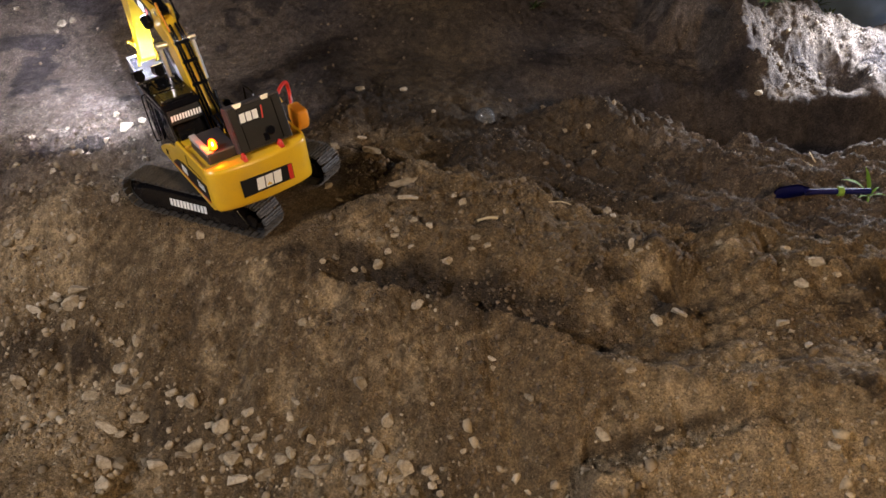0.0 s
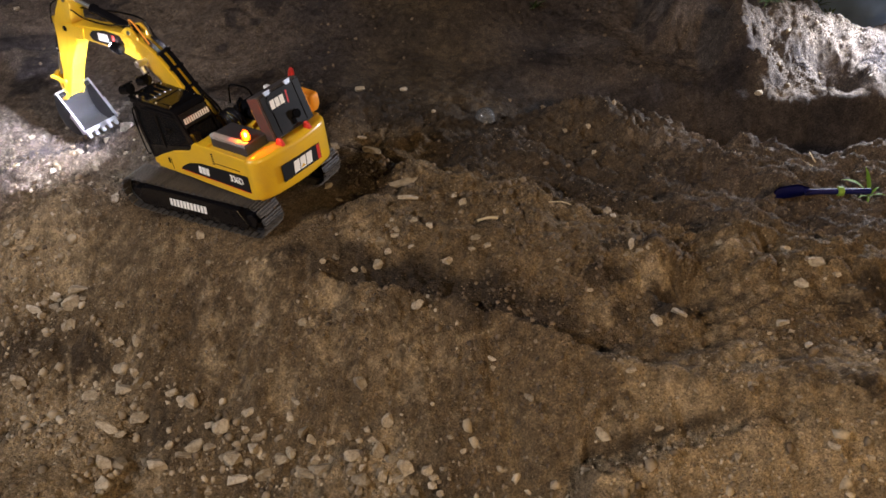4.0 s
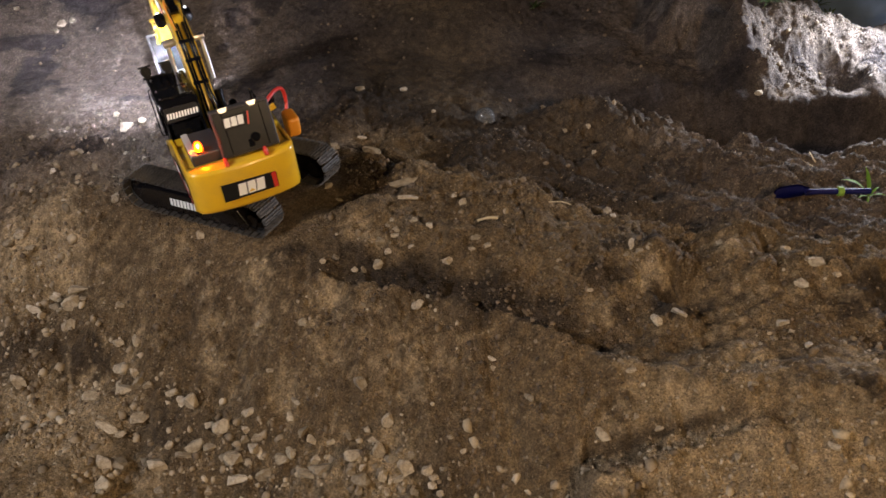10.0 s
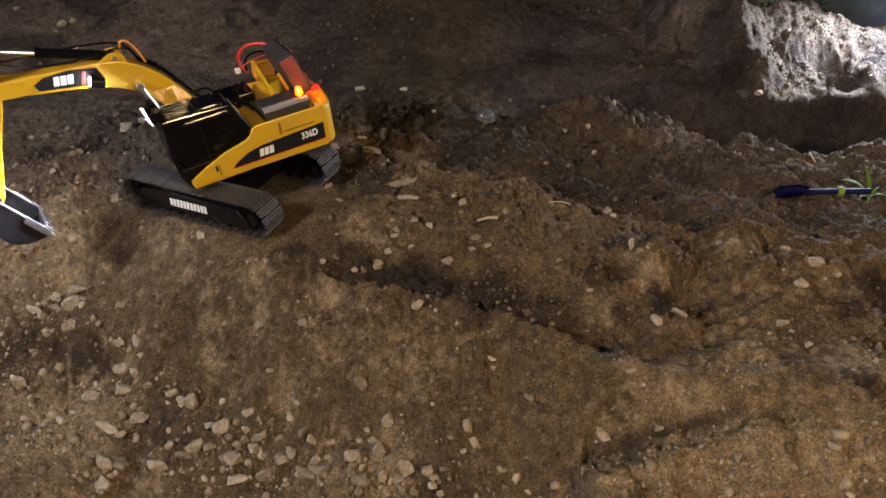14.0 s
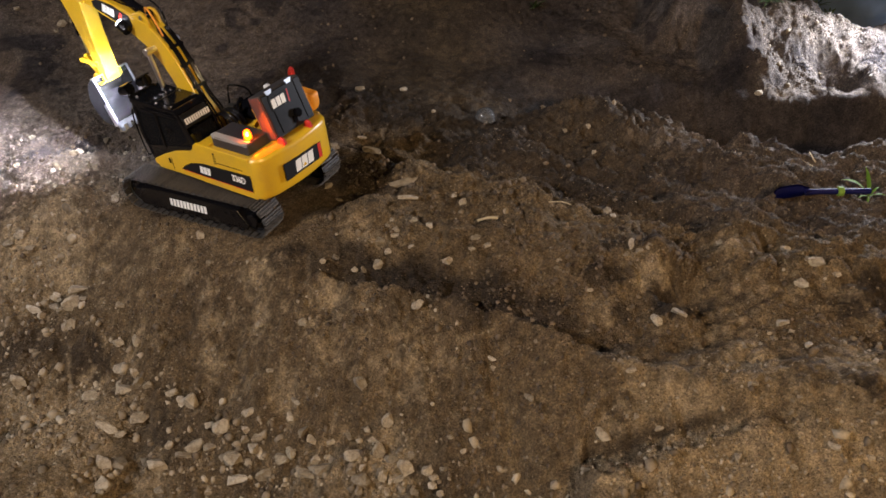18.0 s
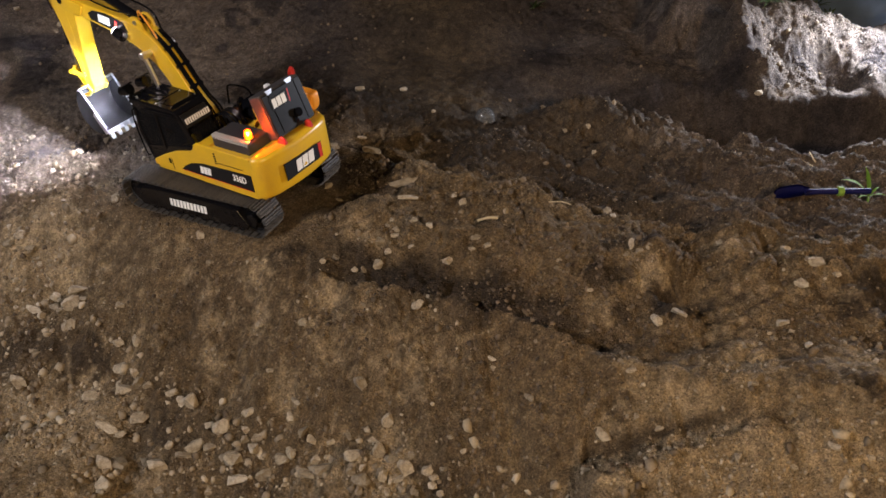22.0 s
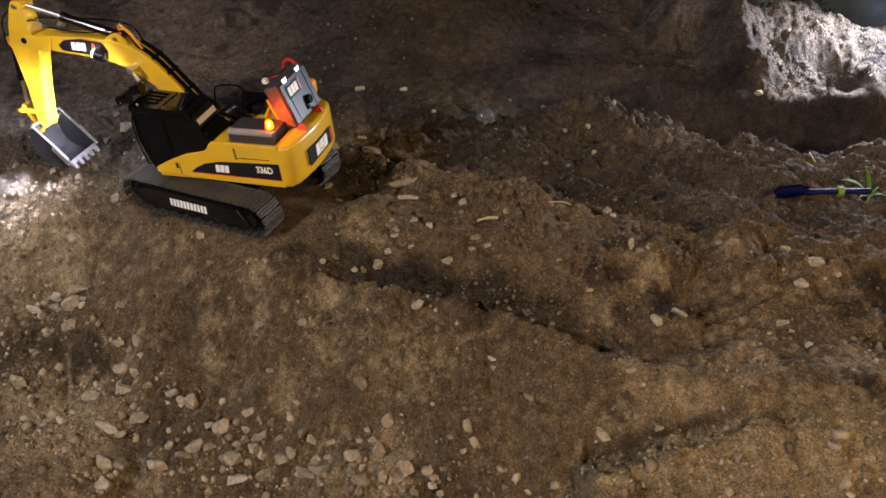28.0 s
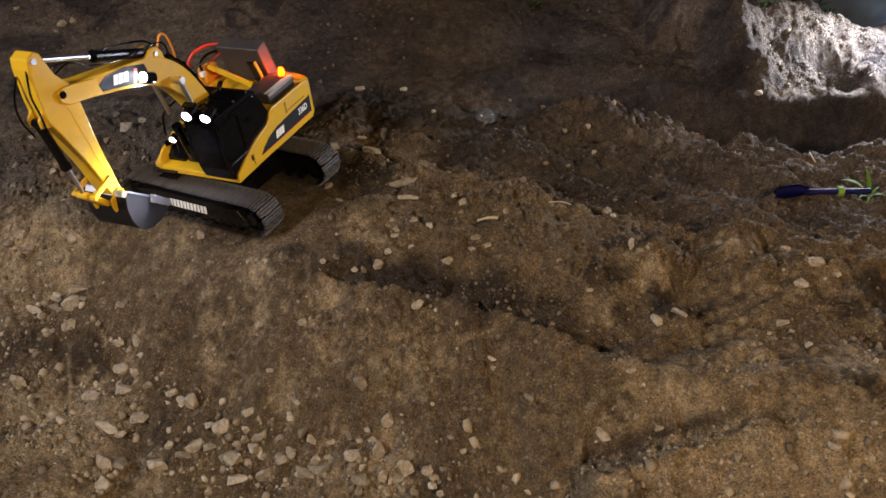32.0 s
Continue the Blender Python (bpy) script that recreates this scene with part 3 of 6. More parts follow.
def smooth_line(points, per=6):
    """Points of a curve that passes through all of the given ones."""
    p = [Vector(q) for q in points]
    p = [2 * p[0] - p[1]] + p + [2 * p[-1] - p[-2]]
    out = []
    for i in range(1, len(p) - 2):
        for k in range(per):
            t = k / per
            out.append(0.5 * (2 * p[i] + (p[i + 1] - p[i - 1]) * t + (2 * p[i - 1] - 5 * p[i] + 4 * p[i + 1] - p[i + 2]) * t * t
                              + (3 * p[i] - p[i - 1] - 3 * p[i + 1] + p[i + 2]) * t ** 3))
    out.append(p[-2])
    return out


def hose(points, r, seg=8, per=6):
    line = smooth_line(points, per)
    bm, rings, up = bmesh.new(), [], Vector((0.3, 0.2, 1))
    for i, c in enumerate(line):
        d = (line[min(i + 1, len(line) - 1)] - line[max(i - 1, 0)]).normalized()
        u = d.cross(up).normalized()
        v = d.cross(u)
        rings.append([bm.verts.new(c + r * (math.cos(a) * u + math.sin(a) * v)) for a in (2 * math.pi * k / seg for k in range(seg))])
    for a, b in zip(rings, rings[1:]):
        for k in range(seg):
            bm.faces.new((a[k], a[(k + 1) % seg], b[(k + 1) % seg], b[k]))
    bm.faces.new(rings[0]), bm.faces.new(rings[-1][::-1])
    return bm


def bars(count, width, height, gap, depth=0.0006, slant=0.15):
    """A row of plain upright bars in the xz plane, centred, where a word stands."""
    bms, total = [], count * width + (count - 1) * gap
    for i in range(count):
        x = -total / 2 + i * (width + gap)
        k = slant * height
        bms.append(slab([(x, -height / 2), (x + width, -height / 2), (x + width + k, height / 2), (x + k, height / 2)], -depth / 2, depth / 2, 0))
    return join(*bms)


def letters(text, size, depth=0.0003):
    """Words in the xz plane, centred, that read from -y."""
    data = bpy.data.curves.new("letters", "FONT")
    data.body, data.size, data.extrude, data.offset = text, size, depth, size * 0.022
    data.align_x, data.align_y = "CENTER", "CENTER"
    ob = new("letters", data)
    me = bpy.data.meshes.new_from_object(ob.evaluated_get(bpy.context.evaluated_depsgraph_get()))
    bpy.data.objects.remove(ob)
    bpy.data.curves.remove(data)
    bm = bmesh.new()
    bm.from_mesh(me)
    bpy.data.meshes.remove(me)
    return moved(bm, Matrix.Rotation(radians(90), 4, "X") @ Matrix.Diagonal((0.82, 1, 1, 1)))


# ---------------------------------------------------------------- excavator
TURN = Matrix(((0.881592, 0.462848, -0.092557, 0), (-0.464844, 0.885393, 0.0, 0), (0.081949, 0.043024, 0.995707, 0), (0, 0, 0, 1)))
FOOT, PIN, EAR, LIFT = (-0.001, 0.004, 0.1385), 0.4166, (0.2287, 0.1047), (0.1804, 0.0699)
STICK, TOOTH = 0.1974, 0.1074


def build_track(machine, side):
    y = 0.0985 * side
    out = 1 if side > 0 else -1
    half, r, cz = 0.147, 0.0335, 0.0375
    frame_bm = slab([(-0.135, 0.016), (0.135, 0.016), (0.142, 0.026), (0.120, 0.058), (0.06, 0.062), (-0.07, 0.062), (-0.125, 0.058), (-0.142, 0.03)], y - 0.012, y + out * 0.0275 if out > 0 else y + 0.012, 0.002) if out > 0 else \
        slab([(-0.135, 0.016), (0.135, 0.016), (0.142, 0.026), (0.120, 0.058), (0.06, 0.062), (-0.07, 0.062), (-0.125, 0.058), (-0.142, 0.03)], y - 0.0275, y + 0.012, 0.002)
    frame_ob = part("track_frame", frame_bm, BLACK, machine, "black plastic crawler side frame")
    part("lettering", moved(bars(11, 0.0062, 0.0170, 0.0026), Matrix.Translation((-0.007, y + out * 0.0279, 0.040))), WHITE, frame_ob, "white lettering shown as bars")
    for k in range(2):
        part("bolt", rod((0.09 + 0.02 * k, y + out * 0.0275, 0.045), (0.09 + 0.02 * k, y + out * 0.0292, 0.045), 0.003, 8), BLACK, frame_ob)
    for x, name in ((half, "sprocket"), (-half, "idler")):
        disc = part(name, join(rod((x, y - 0.013, cz), (x, y + 0.013, cz), r - 0.004, 28, bevel=0.002), rod((x, y - 0.022, cz), (x, y + 0.022, cz), 0.013, 18, bevel=0.001)), BLACK, machine)
        for a in (k * math.pi / 4 for k in range(8)):
            part("bolt", rod((x + 0.02 * math.cos(a), y - 0.015, cz + 0.02 * math.sin(a)), (x + 0.02 * math.cos(a), y + 0.015, cz + 0.02 * math.sin(a)), 0.0022, 6), BLACK, disc)
    for k in range(8):
        x = -0.112 + 0.032 * k
        part("roller", rod((x, y - 0.02, 0.0115), (x, y + 0.02, 0.0115), 0.008, 14, bevel=0.001), BLACK, machine)
    # chain with shoes
    runs = 2 * half
    around = 2 * runs + 2 * math.pi * r
    count = 50

    def spot(d):
        d %= around
        if d < runs:
            return (-half + d, cz + r, 0.0)
        d -= runs
        if d < math.pi * r:
            a = d / r
            return (half + r * math.sin(a), cz + r * math.cos(a), a)
        d -= math.pi * r
        if d < runs:
            return (half - d, cz - r, math.pi)
        a = (d - runs) / r
        return (-half - r * math.sin(a), cz - r * math.cos(a), math.pi + a)

    loop = [spot(around * k / 100) for k in range(100)]
    belt = bmesh.new()
    rings = []
    for x, z, a in loop:
        nx, nz = math.sin(a), math.cos(a)
        rings.append([belt.verts.new((x + nx * o, y + w, z + nz * o)) for w, o in ((-0.012, 0.0), (0.012, 0.0), (0.012, -0.005), (-0.012, -0.005))])
    for i in range(100):
        a, b = rings[i], rings[(i + 1) % 100]
        for k in range(4):
            belt.faces.new((a[k], a[(k + 1) % 4], b[(k + 1) % 4], b[k]))
    chain = part("track_chain", belt, RUBBER, machine, "black crawler chain dusted with soil")
    pitch = around / count
    shoe = join(box(-pitch * 0.42, pitch * 0.42, -0.028, 0.028, 0.0, 0.0016, 0.0004, 1),
                *[box(pitch * u - 0.0009, pitch * u + 0.0009, a, b, 0.0012, 0.0046, 0) for u, cuts in ((-0.36, ((-0.028, -0.011), (-0.008, 0.010), (0.013, 0.028))), (0.0, ((-0.024, -0.004), (-0.001, 0.018), (0.021, 0.027))), (0.36, ((-0.027, -0.014), (-0.011, 0.006), (0.009, 0.026)))) for a, b in cuts])
    first = None
    for k in range(count):
        x, z, a = spot(pitch * (k + 0.3))
        m = Matrix.Translation((x, y, z)) @ Matrix.Rotation(a, 4, "Y")
        if first is None:
            first = part("track_shoe", shoe, TREAD, chain)
            first.matrix_basis = m
        else:
            again(first, chain, m)


def build_house(machine):
    """The turning upper body: everything above the slew ring but the arm."""
    side_l = [(0.093, 0.098), (0.093, 0.108), (0.060, 0.125), (0.020, 0.142), (-0.026, 0.153), (-0.036, 0.160), (-0.041, 0.170), (-0.050, 0.176), (-0.186, 0.174), (-0.187, 0.0885), (-0.05, 0.090), (0.08, 0.096)]
    house = part("upper_body", join(slab([(-0.045, 0.088), (-0.200, 0.088), (-0.200, 0.166), (-0.045, 0.166)], -0.094, 0.094, 0.003),
                                    slab([(0.09, 0.088), (0.09, 0.100), (-0.02, 0.104), (-0.02, 0.088)], -0.096, 0.096, 0.002)), YELLOW, machine, "glossy yellow slewing body")
    part("side_panel", slab(side_l, 0.0935, 0.0995, 0.002), YELLOW, house)
    part("side_panel", slab(side_l, -0.0995, -0.0935, 0.002), YELLOW, house)
    part("slew_ring", rod((0, 0, 0.066), (0, 0, 0.090), 0.058, 36, bevel=0.002), BLACK, house)
    # counterweight with a bowed back
    bend = [(-0.180, 0.0993), (-0.1915, 0.0985), (-0.200, 0.0945), (-0.2065, 0.087), (-0.2105, 0.076), (-0.214, 0.060), (-0.217, 0.036), (-0.219, 0.012)]
    arc = bend + [(x, -y) for x, y in bend[::-1]]
    cw_bm = slab(arc, 0.0875, 0.1745, 0, flat="xy")
    round_edges = [e for e in cw_bm.edges if e.calc_face_angle(0) > radians(40) and min(v.co.x for v in e.verts) < -0.1865]
    bmesh.ops.bevel(cw_bm, geom=round_edges, offset=0.009, segments=4, affect="EDGES", profile=0.5, clamp_overlap=True)
    cw = part("counterweight", cw_bm, YELLOW, machine, "glossy yellow rounded counterweight", True)
    part("badge", slab([(0.0495, 0.110), (0.0495, 0.1445), (-0.0515, 0.1415), (-0.0515, 0.110)], 0, 0.0012, 0, flat="xz"), DECAL, cw, "black sticker on the counterweight").matrix_basis = Matrix(((0, -1, 0, -0.2192), (1, 0, 0, 0), (0, 0, 1, 0), (0, 0, 0, 1)))
    part("logo", moved(bars(3, 0.0145, 0.0235, 0.0022, slant=-0.1), Matrix.Translation((-0.2208, -0.002, 0.1265)) @ Matrix.Rotation(radians(90), 4, "Z")), WHITE, cw, "white logo shown as plain blocks")
    part("red_stripe", box(-0.2208, -0.2198, -0.0505, -0.0425, 0.1105, 0.141, 0), RED, cw)
    part("logo_wedge", slab([(-0.006, 0.1175), (0.006, 0.1175), (0, 0.1235)], -0.2214, -0.2204, 0, flat="xz"), YELLOW, cw).matrix_basis = Matrix(((0, 1, 0, 0), (1, 0, 0, -0.002), (0, 0, 1, 0), (0, 0, 0, 1)))
    # stickers on the sides
    strip = [(0.0115, 0.1065), (0.0, 0.116), (-0.022, 0.127), (-0.055, 0.134), (-0.1825, 0.1395), (-0.1815, 0.1040)]
    for s in (1, -1):
        y0, y1 = sorted((s * 0.0994, s * 0.1004))
        part("sticker", slab(strip, y0, y1, 0), DECAL, house, "black side sticker")
        y0, y1 = sorted((s * 0.1004, s * 0.1009))
        part("red_line", slab([(0.010, 0.1062), (0.012, 0.1052), (-0.181, 0.1040), (-0.181, 0.1052)], y0, y1, 0), RED, house)
        part("logo", moved(bars(3, 0.0084, 0.0155, 0.0016), Matrix.Translation((-0.058, s * 0.1008, 0.1195)) @ Matrix.Rotation(math.pi if s > 0 else 0, 4, "Z")), WHITE, house, "white logo shown as plain blocks")
        part("lettering", moved(letters("336D", 0.0190), Matrix.Translation((-0.150, s * 0.1008, 0.124)) @ Matrix.Rotation(math.pi if s > 0 else 0, 4, "Z")), WHITE, house, "white model marking")
        for k in range(5):
            part("vent_slot", box(-0.0975, -0.0925, min(s * 0.0993, s * 0.1003), max(s * 0.0993, s * 0.1003), 0.1430 + 0.005 * k, 0.1455 + 0.005 * k, 0), DECAL, house)
        part("panel_gap", box(-0.165, -0.10, min(s * 0.0993, s * 0.1003), max(s * 0.0993, s * 0.1003), 0.1455, 0.1467, 0), DECAL, house)
        part("door_gap", box(0.036, 0.0372, min(s * 0.0993, s * 0.1001), max(s * 0.0993, s * 0.1001), 0.098, 0.123, 0), DECAL, house)
    part("door_latch", join(box(0.040, 0.044, 0.0993, 0.1013, 0.111, 0.119, 0.0005, 1), rod((0.042, 0.0993, 0.121), (0.042, 0.1013, 0.121), 0.002, 8)), BLACK, house)
    # engine hood, grille and deck fittings
    hood = part("engine_hood", box(-0.171, -0.076, 0.022, 0.079, 0.164, 0.190, 0.003), GREY, machine, "dark grey louvred hood box")
    for k in range(22):
        x = -0.1685 + 0.0042 * k
        part("louvre", box(x, x + 0.0026, 0.0680, 0.0795, 0.1835, 0.1915, 0.0004, 1), PALE, hood)
    part("deck_box", box(-0.095, -0.020, -0.090, -0.030, 0.164, 0.186, 0.004), BLACK, house, "black box on the deck")
    part("deck_panel", box(-0.074, -0.046, 0.03, 0.092, 0.164, 0.1715, 0.002), YELLOW, house)
    part("deck_cover", slab([(-0.130, 0.162), (-0.150, 0.159), (-0.162, 0.166), (-0.168, 0.180), (-0.168, 0.204), (-0.124, 0.207), (-0.120, 0.178)], -0.126, -0.103, 0.006, 4), ORANGE, house, "orange rounded cover beside the battery", True)
    part("exhaust_pipe", hose([(-0.055, -0.02, 0.16), (-0.055, -0.02, 0.19), (-0.057, -0.02, 0.205), (-0.066, -0.02, 0.214)], 0.005, 10), BLACK, house)
    for yy in (-0.012, -0.004, 0.006, 0.014):
        part("deck_hose", hose([(-0.075, yy, 0.168), (-0.060, yy, 0.185), (-0.035, yy, 0.192), (-0.010, yy * 0.9, 0.178), (0.012, yy * 0.9, 0.172)], 0.0030, 8), BLACK, house, "thick black hose", True)
    bx, by = -0.158, 0.062
    beacon = part("beacon", rod((bx, by, 0.186), (bx, by, 0.1925), 0.0088, 18, bevel=0.0008), BLACK, machine, "turning orange warning beacon on the hood")
    part("dome", join(tube_up(bx, by, [(0.1925, 0.0074), (0.2020, 0.0070), (0.2065, 0.0058), (0.2090, 0.0034), (0.2098, 0.0)])), DOME, beacon, "clear orange dome", True)
    part("bulb", ball((bx, by, 0.199), 0.0021, (1, 1, 1.3)), BULB, beacon, "glowing orange bulb")
    mirror = part("reflector", half_pipe(0.0048, 0.1945, 0.2045), CHROME, beacon, "turning bright reflector")
    mirror.matrix_basis = Matrix.Translation((bx, by, 0))
    for s in (0.027, -0.045):
        part("lifting_eye", join(box(-0.214, -0.196, s - 0.004, s + 0.004, 0.173, 0.178, 0.0015), rod((-0.205, s - 0.003, 0.179), (-0.205, s + 0.003, 0.179), 0.0082, 16, bevel=0.0015)), RED, cw, "red plastic lifting eye")
    # battery pack standing on the rear deck, leaning forwards
    lean = Matrix.Translation((-0.181, -0.024, 0.174)) @ Matrix.Rotation(radians(17), 4, "Y")
    pack = part("battery_pack", moved(box(-0.015, 0.016, -0.052, 0.052, 0.0, 0.086, 0.003, 3), lean), PACK, machine, "black battery pack with a grey back plate")
    part("back_plate", moved(box(-0.0185, -0.0145, -0.050, 0.050, 0.003, 0.083, 0.0015), lean), SOOT, pack, "grey back plate")
    for yy in (-0.0335, 0.034):
        part("groove", moved(box(-0.0190, -0.0180, yy - 0.0008, yy + 0.0008, 0.006, 0.080, 0), lean), BLACK, pack)
    part("battery_sticker", moved(slab([(0.037, 0.050), (0.037, 0.074), (-0.012, 0.074), (-0.008, 0.050)], -0.0196, -0.0184, 0, flat="xz"), lean @ Matrix(((0, 1, 0, 0), (1, 0, 0, 0), (0, 0, 1, 0), (0, 0, 0, 1)))), DECAL, pack, "black sticker")
    part("logo", moved(moved(bars(3, 0.0100, 0.016, 0.0020, slant=-0.1), Matrix.Translation((-0.0200, 0.017, 0.062)) @ Matrix.Rotation(radians(90), 4, "Z")), lean), WHITE, pack, "white logo shown as plain blocks")
    part("red_stripe", moved(slab([(-0.006, 0.0505), (-0.010, 0.0735), (-0.0125, 0.0735), (-0.0085, 0.0505)], -0.0200, -0.0190, 0, flat="xz"), lean @ Matrix(((0, 1, 0, 0), (1, 0, 0, 0), (0, 0, 1, 0), (0, 0, 0, 1)))), RED, pack)
    part("strap_knob", moved(join(rod((-0.0180, -0.012, 0.026), (-0.0260, -0.012, 0.026), 0.0085, 14, bevel=0.001), box(-0.021, -0.018, -0.008, 0.002, 0.010, 0.024, 0.001)), lean), BLACK, pack)
    for yy in (0.030, -0.022):
        part("clip", moved(slab([(yy - 0.009, 0.089), (yy + 0.009, 0.089), (yy + 0.005, 0.081), (yy - 0.005, 0.081)], -0.0205, -0.0185, 0, flat="xz"), lean @ Matrix(((0, 1, 0, 0), (1, 0, 0, 0), (0, 0, 1, 0), (0, 0, 0, 1)))), CHROME, pack, "shiny metal clip")
    part("power_lead", hose([(-0.165, -0.072, 0.248), (-0.142, -0.094, 0.253), (-0.118, -0.113, 0.246), (-0.102, -0.122, 0.228), (-0.102, -0.122, 0.208), (-0.112, -0.116, 0.192)], 0.0036), RED, house, "thick red battery lead", True)
    part("power_lead", hose([(-0.165, -0.066, 0.232), (-0.145, -0.084, 0.238), (-0.124, -0.094, 0.236), (-0.108, -0.098, 0.224), (-0.104, -0.090, 0.205)], 0.0026), BLACK, house, "thick black battery lead", True)
    part("balance_plug", box(-0.088, -0.078, -0.080, -0.070, 0.212, 0.222, 0.001), WHITE, house, "white balance plug on thin wires")
    part("balance_wire", hose([(-0.086, -0.075, 0.217), (-0.102, -0.076, 0.226), (-0.125, -0.074, 0.232), (-0.150, -0.070, 0.236)], 0.0013, 6), RED, house)
    part("cover_edge", moved(box(-0.003, 0.003, -0.002, 0.112, -0.007, 0.004, 0.001), Matrix.Translation((-0.121, -0.094, 0.219)) @ Matrix.Rotation(radians(-18), 4, "X")), YELLOW, house, "yellow edge of the raised cover")
    part("control_board", moved(box(-0.002, 0.002, 0.052, 0.072, -0.045, 0.012, 0.001), Matrix.Translation((-0.142, -0.055, 0.214)) @ Matrix.Rotation(radians(20), 4, "Y")), BLACK, house, "black circuit board")
    part("board_edge", moved(box(-0.0028, 0.0028, 0.070, 0.074, -0.046, 0.013, 0.0006), Matrix.Translation((-0.142, -0.055, 0.214)) @ Matrix.Rotation(radians(20), 4, "Y")), YELLOW, house, "thin yellow edge")
    # cab
    y0, y1 = 0.025, 0.0955
    cab = part("cab", slab([(0.098, 0.100), (0.1065, 0.124), (0.1075, 0.134), (-0.0455, 0.134), (-0.044, 0.108), (0.02, 0.103)], y0, y1, 0.002), BLACK, machine, "glossy black operator cab")
    for ya in (y0, y1 - 0.004):
        part("sill", slab([(-0.0455, 0.133), (0.1075, 0.133), (0.1083, 0.139), (0.097, 0.137), (0.05, 0.146), (-0.030, 0.162), (-0.034, 0.166), (-0.0462, 0.168)], ya, ya + 0.004, 0.0006, 1), BLACK, cab)
        part("pillar", slab([(0.1095, 0.136), (0.1150, 0.165), (0.1120, 0.222), (0.102, 0.216), (0.105, 0.165), (0.099, 0.136)], ya, ya + 0.004, 0.0006, 1), BLACK, cab)
        part("pillar", slab([(0.044, 0.146), (0.050, 0.145), (0.050, 0.216), (0.044, 0.216)], ya, ya + 0.004, 0.0006, 1), BLACK, cab)
        part("pillar", slab([(-0.0465, 0.166), (-0.020, 0.219), (-0.009, 0.215), (-0.034, 0.163)], ya, ya + 0.004, 0.0006, 1), BLACK, cab)
        part("roof_rail", slab([(0.1125, 0.219), (0.108, 0.2275), (-0.014, 0.2262), (-0.021, 0.217), (-0.010, 0.2125), (0.102, 0.2125)], ya, ya + 0.004, 0.0006, 1), BLACK, cab)
    part("rear_panel", slab([(-0.018, 0.222), (-0.0305, 0.1985), (-0.028, 0.1975), (-0.0155, 0.221)], y0 + 0.004, y1 - 0.004, 0), DECAL, cab)
    part("rear_panel", slab([(-0.0452, 0.134), (-0.0462, 0.1685), (-0.0437, 0.1685), (-0.0427, 0.134)], y0 + 0.004, y1 - 0.004, 0), DECAL, cab)
    part("cab_roof", slab([(0.116, 0.225), (0.112, 0.2370), (0.080, 0.2365), (-0.012, 0.2325), (-0.020, 0.224)], y0 - 0.002, y1 + 0.002, 0.0025), BLACK, cab)
    for k in range(4):
        part("roof_rib", slab([(0.056, 0.2345), (0.106, 0.2360), (0.100, 0.2415), (0.062, 0.2385)], y0 + 0.010 + 0.0125 * k, y0 + 0.0145 + 0.0125 * k, 0.0006, 1), BLACK, cab)
    for k in range(2):
        part("roof_bar", rod((0.046 - 0.048 * k, y0 + 0.004, 0.2345), (0.046 - 0.048 * k, y1 - 0.004, 0.2345), 0.0018, 8), BLACK, cab)
    for bx in (0.000, 0.042, 0.096):
        for by in (y0 + 0.006, y1 - 0.006):
            part("roof_bolt", rod((bx, by, 0.2325), (bx, by, 0.2395 if bx > 0.09 else 0.2365), 0.0016, 8), STEEL, cab, "small bright bolt")
    part("roof_hatch", box(0.004, 0.038, y0 + 0.010, y1 - 0.010, 0.2320, 0.2350, 0.001), BLACK, cab)
    part("side_rail", rod((0.072, y1 + 0.002, 0.222), (-0.006, y1 + 0.002, 0.2225), 0.0016, 8), BLACK, cab)
    part("window", slab([(0.094, 0.136), (0.105, 0.165), (0.102, 0.214), (0.049, 0.214), (0.049, 0.144)], y1 - 0.0026, y1 - 0.0012, 0), GLASS, cab, "dark tinted side window")
    part("window", slab([(0.044, 0.146), (0.044, 0.214), (-0.010, 0.214), (-0.034, 0.170), (-0.030, 0.160)], y1 - 0.0026, y1 - 0.0012, 0), GLASS, cab, "dark tinted side window")
    part("window", slab([(0.094, 0.136), (0.105, 0.165), (0.102, 0.214), (-0.006, 0.214), (-0.030, 0.165), (-0.03, 0.140)], y0 + 0.0012, y0 + 0.0026, 0), GLASS, cab, "dark tinted side window")
    part("windscreen", slab([(0.1085, 0.128), (0.1150, 0.165), (0.1122, 0.220), (0.1106, 0.220), (0.1132, 0.165), (0.1068, 0.128)], y0 + 0.006, y1 - 0.006, 0), GLASS, cab, "dark tinted windscreen")
    part("rear_window", moved(box(-0.0006, 0.0008, -0.026, 0.026, -0.014, 0.014, 0.0004, 1), Matrix.Translation((-0.0385, (y0 + y1) / 2, 0.182)) @ Matrix.Rotation(radians(27.5), 4, "Y")), GLASS, cab, "dark tinted rear window")
    part("seat", join(box(-0.005, 0.03, 0.05, 0.08, 0.12, 0.142, 0.004), box(-0.012, 0.0, 0.05, 0.08, 0.115, 0.168, 0.004)), YELLOW, cab, "yellow operator seat")
    part("door_handle", join(rod((0.020, y1 + 0.003, 0.182), (0.020, y1 + 0.003, 0.194), 0.0016, 8), box(0.012, 0.026, y1, y1 + 0.003, 0.186, 0.192, 0.0006, 1)), BLACK, cab)
    part("door_frame", join(box(0.045, 0.0495, y1, y1 + 0.0022, 0.140, 0.222, 0.0008, 1), box(-0.010, 0.088, y1, y1 + 0.0022, 0.2145, 0.2185, 0.0008, 1)), BLACK, cab)
